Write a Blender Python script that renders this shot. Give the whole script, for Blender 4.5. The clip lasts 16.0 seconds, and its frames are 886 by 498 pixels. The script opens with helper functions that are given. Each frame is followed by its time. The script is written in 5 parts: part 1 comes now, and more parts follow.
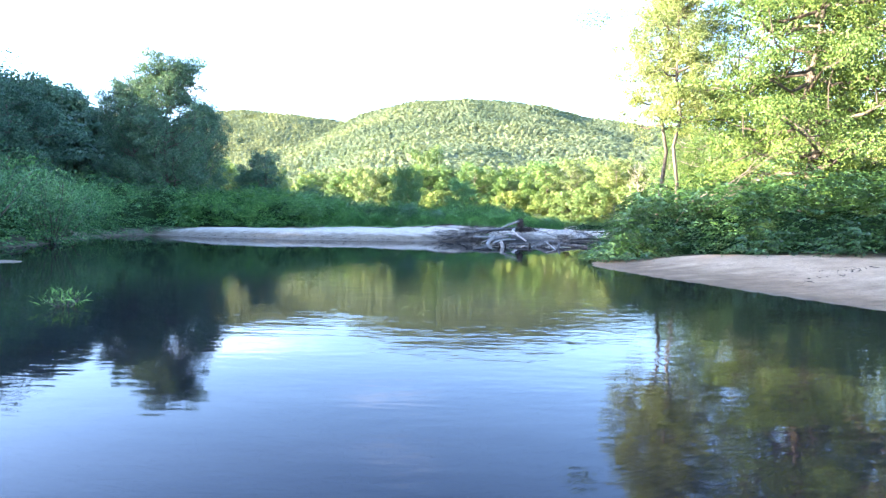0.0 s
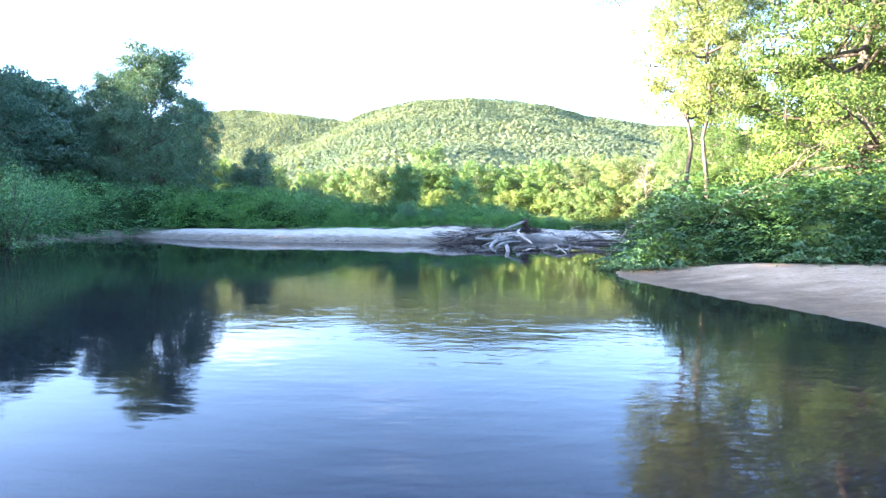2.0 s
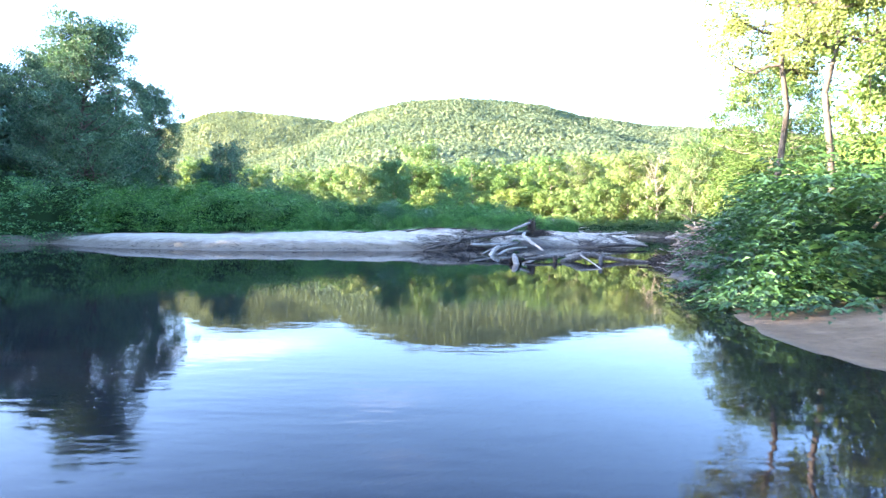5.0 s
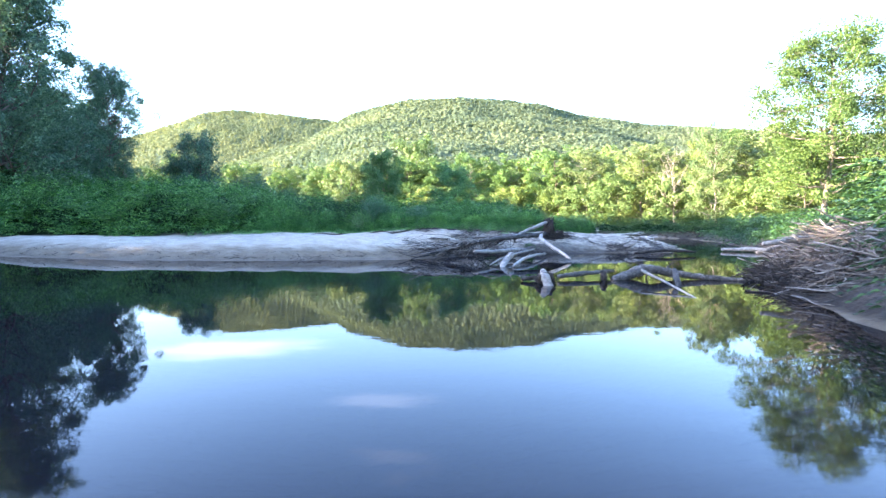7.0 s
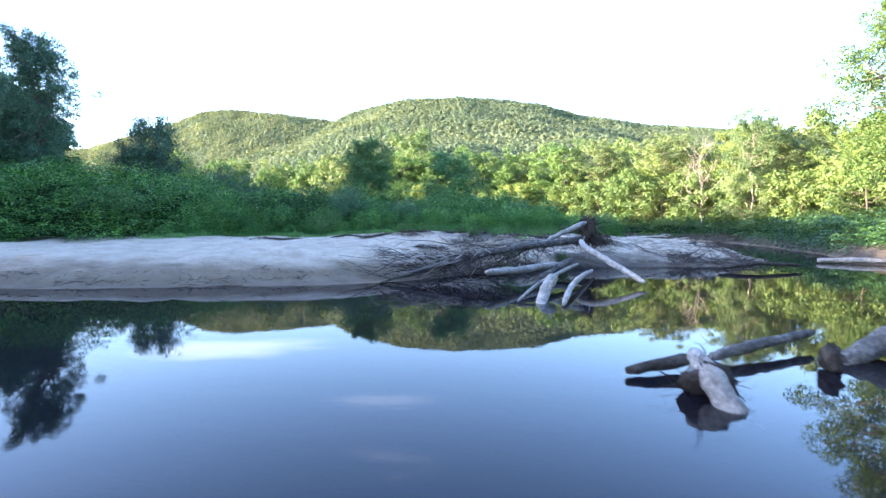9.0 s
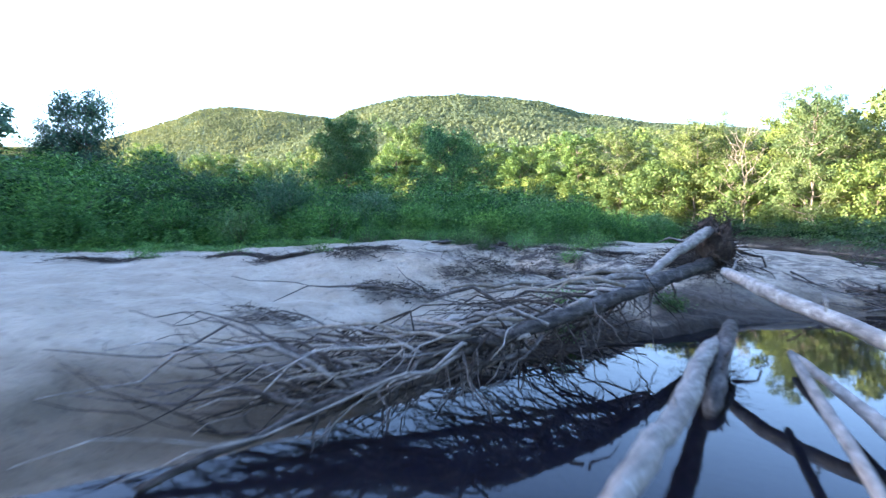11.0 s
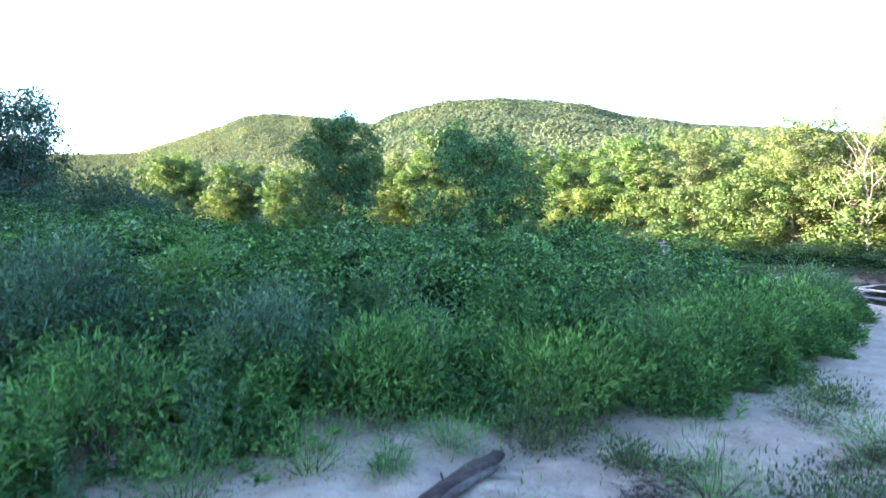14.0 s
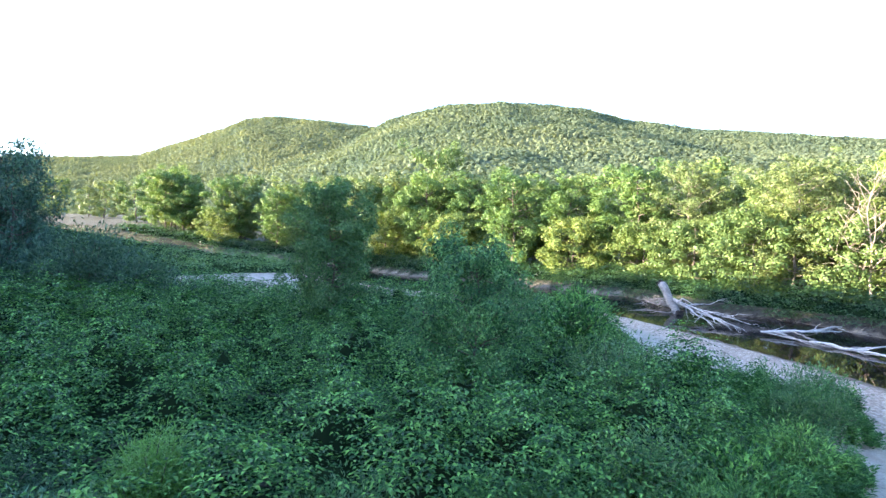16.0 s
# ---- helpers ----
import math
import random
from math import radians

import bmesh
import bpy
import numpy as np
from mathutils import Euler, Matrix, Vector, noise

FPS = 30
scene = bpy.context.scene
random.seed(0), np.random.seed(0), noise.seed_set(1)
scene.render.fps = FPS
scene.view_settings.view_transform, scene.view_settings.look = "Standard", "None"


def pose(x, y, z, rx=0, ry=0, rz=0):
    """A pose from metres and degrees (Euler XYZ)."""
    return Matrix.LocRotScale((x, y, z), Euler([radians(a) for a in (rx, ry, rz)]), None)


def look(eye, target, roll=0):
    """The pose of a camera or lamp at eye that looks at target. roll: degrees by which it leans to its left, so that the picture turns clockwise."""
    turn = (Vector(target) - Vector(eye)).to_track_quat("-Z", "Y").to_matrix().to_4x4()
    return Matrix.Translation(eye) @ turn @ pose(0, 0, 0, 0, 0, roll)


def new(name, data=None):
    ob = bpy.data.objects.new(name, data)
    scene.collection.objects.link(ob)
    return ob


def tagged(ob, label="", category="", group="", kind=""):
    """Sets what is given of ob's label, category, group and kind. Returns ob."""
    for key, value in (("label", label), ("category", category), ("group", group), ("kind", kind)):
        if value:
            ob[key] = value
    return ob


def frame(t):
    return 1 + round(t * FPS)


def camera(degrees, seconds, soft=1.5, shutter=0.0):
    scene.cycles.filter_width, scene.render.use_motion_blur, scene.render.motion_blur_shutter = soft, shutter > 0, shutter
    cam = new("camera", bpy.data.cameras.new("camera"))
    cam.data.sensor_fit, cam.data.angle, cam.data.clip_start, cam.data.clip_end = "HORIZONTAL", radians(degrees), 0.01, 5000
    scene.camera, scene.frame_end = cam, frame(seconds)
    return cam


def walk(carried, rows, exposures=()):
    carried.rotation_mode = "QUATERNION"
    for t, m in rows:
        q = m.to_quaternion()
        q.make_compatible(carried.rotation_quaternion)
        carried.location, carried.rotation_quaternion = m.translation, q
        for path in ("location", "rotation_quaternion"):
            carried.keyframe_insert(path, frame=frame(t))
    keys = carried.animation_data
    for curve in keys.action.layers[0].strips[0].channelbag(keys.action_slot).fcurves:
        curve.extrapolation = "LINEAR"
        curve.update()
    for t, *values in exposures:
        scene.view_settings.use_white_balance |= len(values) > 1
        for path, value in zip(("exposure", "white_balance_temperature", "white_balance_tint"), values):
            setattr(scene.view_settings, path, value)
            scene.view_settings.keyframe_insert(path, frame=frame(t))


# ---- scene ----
cam = camera(76.0, 16.0, 1.45, 0.35)
# t, eye, target, roll
PATH = [
    (0, (1.198, -0.113, 1.326), (1.122, 1.883, 1.236), 1.0),
    (0.5, (1.193, 0.276, 1.362), (1.114, 2.273, 1.269), 1.0),
    (1, (1.17, 0.959, 1.379), (1.09, 2.956, 1.287), 1.0),
    (1.5, (1.173, 1.847, 1.4), (1.091, 3.843, 1.309), 1.0),
    (2, (1.211, 2.92, 1.435), (1.129, 4.916, 1.343), 0.9),
    (2.5, (1.251, 4.042, 1.472), (1.172, 6.038, 1.38), 0.9),
    (3, (1.308, 5.367, 1.49), (1.23, 7.364, 1.397), 0.8),
    (3.5, (1.296, 6.646, 1.483), (1.223, 8.643, 1.393), 0.8),
    (4, (1.314, 8.082, 1.483), (1.244, 10.079, 1.395), 0.8),
    (6.5, (1.265, 16.756, 1.493), (1.205, 18.754, 1.405), 0.5),
    (7, (1.226, 18.95, 1.478), (1.168, 20.948, 1.39), 0.6),
    (7.5, (1.193, 21.168, 1.443), (1.136, 23.165, 1.356), 0.6),
    (8, (1.152, 23.532, 1.424), (1.097, 25.53, 1.338), 0.6),
    (10.5, (1.17, 35.802, 1.648), (1.115, 37.8, 1.559), 0.8),
    (11, (1.193, 38.769, 1.679), (1.138, 40.766, 1.587), 0.8),
    (11.5, (1.242, 41.689, 1.718), (1.187, 43.687, 1.628), 0.7),
    (12, (1.275, 44.734, 1.724), (1.223, 46.731, 1.633), 0.8),
    (12.5, (1.273, 47.627, 1.737), (1.227, 49.624, 1.648), 0.9),
    (13, (1.309, 49.622, 2.072), (1.263, 51.62, 1.994), 0.9),
    (13.5, (1.191, 50.158, 2.431), (1.02, 52.149, 2.348), 0.8),
    (14, (1.284, 50.165, 3.465), (1.091, 52.154, 3.386), 0.9),
    (14.5, (1.351, 50.203, 4.738), (1.151, 52.192, 4.659), 0.9),
    (15, (1.401, 50.463, 5.885), (1.204, 52.451, 5.809), 1.0),
    (15.5, (1.403, 50.75, 6.509), (1.209, 52.739, 6.437), 1.1),
    (16, (1.418, 50.903, 6.758), (1.223, 52.892, 6.687), 1.1),
]
walk(cam, [(t, look(eye, target, roll)) for t, eye, target, roll in PATH],
     [(0, 3.86, 6350, 22), (4, 4.00, 6350, 22), (8, 3.52, 6350, 22), (11, 3.15, 6350, 22), (12, 3.50, 6350, 22), (12.5, 3.32, 6350, 22), (13, 3.52, 6350, 22), (13.5, 3.48, 6350, 22),
      (14, 3.32, 6350, 22), (15, 3.24, 6350, 22), (16, 3.20, 6350, 22)])

# the low, late sun stands behind and to the side of the first view; the bank woods, with unseen trees added, keep the
# river bar in shade
SUN_AZ, SUN_EL = radians(-101), radians(13.2)
world = bpy.data.worlds.new("world")
scene.world = world
world.use_nodes = True
wn, wl = world.node_tree.nodes, world.node_tree.links
sky = wn.new("ShaderNodeTexSky")
sky.sky_type, sky.sun_disc = "NISHITA", False
sky.sun_elevation, sky.sun_rotation = SUN_EL, SUN_AZ
sky.air_density, sky.dust_density, sky.ozone_density = 1.0, 1.2, 3.6
# thin scattered cloud over the whole sky
flat = wn.new("ShaderNodeMapping")
flat.inputs["Scale"].default_value = (1.6, 1.6, 7.0)
wl.new(wn.new("ShaderNodeTexCoord").outputs["Generated"], flat.inputs[0])
puff = wn.new("ShaderNodeTexNoise")
puff.inputs["Scale"].default_value, puff.inputs["Detail"].default_value, puff.inputs["Roughness"].default_value = 2.2, 5, 0.5
wl.new(flat.outputs[0], puff.inputs["Vector"])
thin = wn.new("ShaderNodeMapRange")
wl.new(puff.outputs[0], thin.inputs[0])
thin.inputs[1].default_value, thin.inputs[2].default_value, thin.inputs[4].default_value = 0.66, 0.82, 0.5
veil = wn.new("ShaderNodeMix")
veil.data_type, veil.blend_type = "RGBA", "ADD"
wl.new(thin.outputs[0], veil.inputs[0]), wl.new(sky.outputs[0], veil.inputs[6])
veil.inputs[7].default_value = (1.5, 1.45, 1.4, 1)
last = veil.outputs[2]
# a low bank of bright cloud over the far hills and a thin streak above it
for way, size, power in (((-0.37, 0.905, 0.208), (0.15, 0.3, 0.016), 1.1), ((-0.125, 0.945, 0.300), (0.10, 0.3, 0.012), 0.5)):
    put_ = wn.new("ShaderNodeMapping")
    put_.inputs["Scale"].default_value = [1 / q for q in size]
    put_.inputs["Location"].default_value = [-p / q for p, q in zip(way, size)]
    wl.new(flat.inputs[0].links[0].from_socket, put_.inputs[0])
    rough_ = wn.new("ShaderNodeTexNoise")
    rough_.inputs["Scale"].default_value, rough_.inputs["Detail"].default_value = 1.1, 5
    wl.new(put_.outputs[0], rough_.inputs["Vector"])
    far_ = wn.new("ShaderNodeVectorMath")
    far_.operation = "LENGTH"
    wl.new(put_.outputs[0], far_.inputs[0])
    frayed = wn.new("ShaderNodeMath")
    frayed.operation = "MULTIPLY_ADD"
    frayed.inputs[1].default_value = -1.8
    wl.new(rough_.outputs[0], frayed.inputs[0]), wl.new(far_.outputs["Value"], frayed.inputs[2])
    body = wn.new("ShaderNodeMapRange")
    body.interpolation_type = "SMOOTHSTEP"
    body.inputs[1].default_value, body.inputs[2].default_value, body.inputs[3].default_value, body.inputs[4].default_value = -0.6, 0.25, 1.0, 0.0
    wl.new(frayed.outputs[0], body.inputs[0])
    bank_ = wn.new("ShaderNodeMix")
    bank_.data_type, bank_.blend_type = "RGBA", "ADD"
    wl.new(body.outputs[0], bank_.inputs[0]), wl.new(last, bank_.inputs[6])
    bank_.inputs[7].default_value = (power, 0.97 * power, 0.94 * power, 1)
    last = bank_.outputs[2]
wl.new(last, wn["Background"].inputs[0])
wn["Background"].inputs[1].default_value = 0.15
sun_data = bpy.data.lights.new("sun", "SUN")
sun_data.energy, sun_data.angle, sun_data.color = 5.0, radians(0.6), (1.0, 0.86, 0.62)
sun = new("sun", sun_data)
sun.matrix_world = look((0, 0, 60), (-math.sin(SUN_AZ) * math.cos(SUN_EL), -math.cos(SUN_AZ) * math.cos(SUN_EL), 60 - math.sin(SUN_EL)))


# ---- materials ----
def material(name):
    m = bpy.data.materials.new(name)
    m.use_nodes = True
    n, l = m.node_tree.nodes, m.node_tree.links
    return m, n, l, n["Principled BSDF"]


def ramp(n, l, source, stops):
    r = n.new("ShaderNodeValToRGB")
    e = r.color_ramp.elements
    while len(e) < len(stops):
        e.new(0.5)
    for k, (p, c) in zip(e, stops):
        k.position, k.color = p, (*c, 1)
    l.new(source, r.inputs[0])
    return r.outputs[0]


def noise_tex(n, l, scale, detail=5, rough=0.55, vector=None, stretch=None):
    t = n.new("ShaderNodeTexNoise")
    t.inputs["Scale"].default_value, t.inputs["Detail"].default_value, t.inputs["Roughness"].default_value = scale, detail, rough
    if vector is None:
        vector = n.new("ShaderNodeTexCoord").outputs["Object"]
    if stretch:
        mp = n.new("ShaderNodeMapping")
        mp.inputs["Scale"].default_value = stretch
        l.new(vector, mp.inputs[0])
        vector = mp.outputs[0]
    l.new(vector, t.inputs["Vector"])
    return t.outputs[0]


def mixed(n, l, fac, a, b, kind="MIX"):
    m = n.new("ShaderNodeMix")
    m.data_type, m.blend_type = "RGBA", kind
    for sock, v in ((m.inputs[0], fac), (m.inputs[6], a), (m.inputs[7], b)):
        if isinstance(v, (int, float)):
            sock.default_value = v
        elif isinstance(v, tuple):
            sock.default_value = (*v, 1)
        else:
            l.new(v, sock)
    return m.outputs[2]


def bump(n, l, height, strength, distance, bsdf, under=None):
    b = n.new("ShaderNodeBump")
    b.inputs["Strength"].default_value, b.inputs["Distance"].default_value = strength, distance
    l.new(height, b.inputs["Height"])
    if under is not None:
        l.new(under, b.inputs["Normal"])
    if bsdf is not None:
        l.new(b.outputs[0], bsdf.inputs["Normal"])
    return b.outputs[0]


def leaf_material(name, dark, mid, light, glow=0.35, patch=0.25, rough=0.5, shine=0.22, swing=0.22):
    """Leaves: a tone for each leaf and a slow drift over the plant; part of the light goes through."""
    m, n, l, b = material(name)
    geo = n.new("ShaderNodeNewGeometry")
    one = ramp(n, l, geo.outputs["Random Per Island"], ((0.0, dark), (0.55, mid), (1.0, light)))
    drift = noise_tex(n, l, patch, 3, 0.5, geo.outputs["Position"])
    warm = ramp(n, l, drift, ((0.3, (0.94 - swing, 1.02 - swing, 1.02 - swing)), (0.7, (0.96 + swing, 0.90 + swing, 0.73 + swing))))
    col = mixed(n, l, 1.0, one, warm, "MULTIPLY")
    own = n.new("ShaderNodeObjectInfo").outputs["Random"]
    col = mixed(n, l, 1.0, col, ramp(n, l, own, ((0, (0.70, 0.80, 0.86)), (1, (1.16, 1.10, 1.0)))), "MULTIPLY")
    l.new(col, b.inputs["Base Color"])
    b.inputs["Roughness"].default_value = rough
    b.inputs["Specular IOR Level"].default_value = shine if rough < 1 else 0.0
    tr = n.new("ShaderNodeBsdfTranslucent")
    l.new(mixed(n, l, 1.0, col, (1.25, 1.2, 0.55), "MULTIPLY"), tr.inputs[0])
    mix = n.new("ShaderNodeMixShader")
    mix.inputs[0].default_value = glow
    l.new(b.outputs[0], mix.inputs[1]), l.new(tr.outputs[0], mix.inputs[2])
    l.new(mix.outputs[0], n["Material Output"].inputs[0])
    return m


M_KNOT = leaf_material("knotweed_leaf", (0.009, 0.044, 0.014), (0.037, 0.136, 0.035), (0.165, 0.380, 0.096), 0.12, 1.7, 0.45, 0.22, 0.45)
# knotweed leaf darkened to carry the banks' shade in its colour
M_KNOT_R = leaf_material("darkened_knotweed_leaf", (0.018, 0.052, 0.018), (0.040, 0.102, 0.033), (0.100, 0.196, 0.064), 0.25, 0.25, 0.42, 0.45)
# teal leaf green: the bank's shade is put into the colour
M_SHADED_TEAL = leaf_material("shaded_teal_leaf", (0.016, 0.058, 0.028), (0.054, 0.165, 0.068), (0.150, 0.320, 0.130), 0.16, 1.1, swing=0.42)
M_WILLOW = leaf_material("willow_leaf", (0.046, 0.112, 0.052), (0.090, 0.192, 0.086), (0.180, 0.310, 0.140), 0.3)
M_PALEWILLOW = leaf_material("silvery_willow_leaf", (0.040, 0.100, 0.052), (0.090, 0.190, 0.100), (0.180, 0.315, 0.175), 0.2)
M_HERB = leaf_material("herb_leaf", (0.030, 0.100, 0.036), (0.086, 0.232, 0.072), (0.190, 0.390, 0.122), 0.22, 1.5, swing=0.42)
M_GRASS = leaf_material("grass_blade", (0.085, 0.205, 0.050), (0.140, 0.305, 0.070), (0.210, 0.390, 0.100), 0.25)
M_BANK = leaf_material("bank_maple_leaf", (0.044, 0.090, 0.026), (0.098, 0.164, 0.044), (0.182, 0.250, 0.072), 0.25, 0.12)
# maple and, below, cottonwood greens are greyed: distance haze put into the colour
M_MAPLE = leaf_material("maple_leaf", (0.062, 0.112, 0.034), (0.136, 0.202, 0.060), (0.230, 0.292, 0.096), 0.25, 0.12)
# near-black shell inside the thickets; its colour stands in for shade between leaves
M_MASS = leaf_material("inner_shade_shell", (0.010, 0.020, 0.010), (0.014, 0.028, 0.012), (0.018, 0.036, 0.015), 0.0, 0.25, 1.0)
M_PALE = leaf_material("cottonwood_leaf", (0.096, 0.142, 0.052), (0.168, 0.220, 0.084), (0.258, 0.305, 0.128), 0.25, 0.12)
M_LEAFY = leaf_material("green_ash_leaf", (0.056, 0.116, 0.038), (0.116, 0.204, 0.062), (0.190, 0.290, 0.094), 0.28, 0.12)
# pale bluish green: distance haze is put into the forest's base colour
M_FOREST = leaf_material("hazed_bough", (0.112, 0.146, 0.096), (0.130, 0.167, 0.109), (0.152, 0.190, 0.122), 0.3, 0.006, 0.8, 0.1)
M_YOUNG = leaf_material("young_tree_leaf", (0.044, 0.108, 0.044), (0.085, 0.182, 0.072), (0.155, 0.275, 0.108), 0.22)
# willow leaf with the shade of its hollow put into the colour
M_SHADED_WILLOW = leaf_material("shaded_willow_leaf", (0.018, 0.046, 0.030), (0.036, 0.082, 0.052), (0.075, 0.145, 0.090), 0.2)
# a bluer, darker leaf than the other trees have
M_DARK = leaf_material("dark_bluish_leaf", (0.036, 0.080, 0.060), (0.064, 0.130, 0.094), (0.114, 0.205, 0.136), 0.25)


def wood_material(name, dark, mid, light, relief=0.02, along=None, bleach=0.75):
    m, n, l, b = material(name)
    co = n.new("ShaderNodeTexCoord").outputs["Object"]
    fine = noise_tex(n, l, 6.0, 6, 0.65, co)
    slow = noise_tex(n, l, 1.1, 4, 0.6, co)
    # weathering streaks along the grain
    turn = n.new("ShaderNodeMapping")
    turn.vector_type = "TEXTURE"
    turn.inputs["Rotation"].default_value = along or (0, radians(90), 0)
    turn.inputs["Scale"].default_value = (1.0, 0.07, 0.07)
    l.new(co, turn.inputs[0])
    streak = noise_tex(n, l, 1.6, 5, 0.65, turn.outputs[0])
    fine = mixed(n, l, 0.55, fine, streak)
    col = ramp(n, l, fine, ((0.36, dark), (0.5, mid), (0.64, light)))
    col = mixed(n, l, ramp(n, l, slow, ((0.35, (0, 0, 0)), (0.65, (bleach,) * 3))), col, mixed(n, l, 1.0, col, (0.36, 0.33, 0.31), "MULTIPLY"))
    obj = n.new("ShaderNodeObjectInfo").outputs["Random"]
    col = mixed(n, l, 1.0, col, ramp(n, l, obj, ((0, (0.75, 0.73, 0.72)), (1, (1.2, 1.18, 1.15)))), "MULTIPLY")
    l.new(col, b.inputs["Base Color"])
    b.inputs["Roughness"].default_value = 0.85
    b.inputs["Specular IOR Level"].default_value = 0.2
    bump(n, l, mixed(n, l, 0.5, noise_tex(n, l, 14.0, 6, 0.7, co), streak), 0.9, relief, b)
    return m


M_BARK = wood_material("bark", (0.06, 0.05, 0.04), (0.13, 0.11, 0.09), (0.22, 0.19, 0.16))
M_PALEBARK = wood_material("pale_bark", (0.20, 0.17, 0.13), (0.34, 0.30, 0.25), (0.48, 0.44, 0.38))
M_DRIFT = wood_material("bleached_driftwood", (0.15, 0.135, 0.12), (0.30, 0.275, 0.25), (0.50, 0.475, 0.44), bleach=0.5, along=(0, radians(5), radians(50)))
M_WHITE = wood_material("sun_bleached_wood", (0.30, 0.285, 0.265), (0.50, 0.48, 0.455), (0.68, 0.66, 0.63), bleach=0.4, along=(0, radians(5), radians(50)))
M_GREY = wood_material("grey_driftwood", (0.050, 0.044, 0.041), (0.115, 0.103, 0.096), (0.25, 0.232, 0.22), along=(0, radians(5), radians(50)), relief=0.03)
M_TRUNK = wood_material("grey_bark_trunk", (0.032, 0.028, 0.026), (0.092, 0.083, 0.077), (0.24, 0.225, 0.21), along=(0, radians(5), radians(50)), relief=0.05)
M_WET = wood_material("dark_wet_wood", (0.025, 0.02, 0.018), (0.055, 0.045, 0.038), (0.12, 0.10, 0.085), along=(0, radians(5), radians(50)))
M_STICKS = wood_material("flood_sticks", (0.085, 0.070, 0.058), (0.175, 0.150, 0.128), (0.32, 0.285, 0.25), along=(0, radians(5), radians(50)))
M_ROOT = wood_material("root_and_earth", (0.022, 0.017, 0.014), (0.050, 0.040, 0.033), (0.11, 0.092, 0.08), 0.05)

# ground: sand, wet sand, a bed darkened with depth, litter and grass-grown soil; "cover" and "damp" come with the mesh
M_GROUND, n, l, b = material("river_ground")
pos = n.new("ShaderNodeNewGeometry").outputs["Position"]
sep = n.new("ShaderNodeSeparateXYZ")
l.new(pos, sep.inputs[0])
grain = noise_tex(n, l, 55, 4, 0.7, pos)
mott = noise_tex(n, l, 1.6, 6, 0.6, pos)
sandc = ramp(n, l, mott, ((0.28, (0.315, 0.264, 0.200)), (0.5, (0.415, 0.358, 0.280)), (0.72, (0.510, 0.448, 0.360))))
sandc = mixed(n, l, 1.0, sandc, ramp(n, l, grain, ((0.3, (0.78, 0.77, 0.76)), (0.7, (1.15, 1.15, 1.15)))), "MULTIPLY")
sandc = mixed(n, l, ramp(n, l, noise_tex(n, l, 4.2, 7, 0.72, pos), ((0.58, (0, 0, 0)), (0.66, (0.26, 0.26, 0.26)))), sandc, (0.17, 0.14, 0.115))
# dark specks painted on the sand for the shadows in small dimples
sandc = mixed(n, l, ramp(n, l, noise_tex(n, l, 10, 4, 0.6, pos), ((0.56, (0, 0, 0)), (0.66, (0.38, 0.38, 0.38)))), sandc, (0.15, 0.128, 0.105))
attr = n.new("ShaderNodeAttribute")
attr.attribute_name = "cover"
soil = ramp(n, l, noise_tex(n, l, 3.0, 6, 0.65, pos), ((0.3, (0.028, 0.023, 0.018)), (0.55, (0.045, 0.048, 0.026)), (0.75, (0.045, 0.075, 0.025))))
litter = n.new("ShaderNodeAttribute")
litter.attribute_name = "litter"
lit_m = n.new("ShaderNodeMath")
lit_m.operation = "MULTIPLY"
l.new(ramp(n, l, noise_tex(n, l, 2.3, 8, 0.75, pos), ((0.44, (0, 0, 0)), (0.56, (1, 1, 1)))), lit_m.inputs[0]), l.new(litter.outputs["Fac"], lit_m.inputs[1])
sandc = mixed(n, l, lit_m.outputs[0], sandc, ramp(n, l, noise_tex(n, l, 22, 4, 0.7, pos), ((0.35, (0.035, 0.028, 0.024)), (0.65, (0.13, 0.105, 0.09)))))
stones = n.new("ShaderNodeTexVoronoi")
stones.inputs["Scale"].default_value = 9.0
l.new(pos, stones.inputs["Vector"])
pebble = ramp(n, l, stones.outputs["Color"], ((0.1, (0.25, 0.170, 0.115)), (0.5, (0.46, 0.335, 0.240)), (0.95, (0.67, 0.53, 0.415))))
bar_stone = n.new("ShaderNodeAttribute")
bar_stone.attribute_name = "gravel"
# the beach is tinted warm, putting low sunlight into the sand's colour
sun_tint = n.new("ShaderNodeAttribute")
sun_tint.attribute_name = "warm"
sandc = mixed(n, l, sun_tint.outputs["Fac"], sandc, mixed(n, l, 1.0, sandc, (1.06, 0.88, 0.74), "MULTIPLY"))
sandc = mixed(n, l, bar_stone.outputs["Fac"], sandc, pebble)
silt_bank = n.new("ShaderNodeAttribute")
silt_bank.attribute_name = "mud"
sandc = mixed(n, l, silt_bank.outputs["Fac"], sandc, ramp(n, l, noise_tex(n, l, 9, 7, 0.72, pos), ((0.32, (0.030, 0.025, 0.021)), (0.52, (0.062, 0.051, 0.043)), (0.7, (0.125, 0.107, 0.092)))))
dry = n.new("ShaderNodeMapRange")
wetness = n.new("ShaderNodeAttribute")
wetness.attribute_name = "wetness"
level = n.new("ShaderNodeMath")
level.operation = "SUBTRACT"
l.new(sep.outputs["Z"], level.inputs[0]), l.new(wetness.outputs["Fac"], level.inputs[1])
uneven = n.new("ShaderNodeMath")
uneven.operation = "MULTIPLY_ADD"
uneven.inputs[1].default_value = 0.5
l.new(noise_tex(n, l, 1.3, 6, 0.6, pos, (0.7, 1.4, 1.0)), uneven.inputs[0])
low_edge = n.new("ShaderNodeMath")
low_edge.operation = "SUBTRACT"
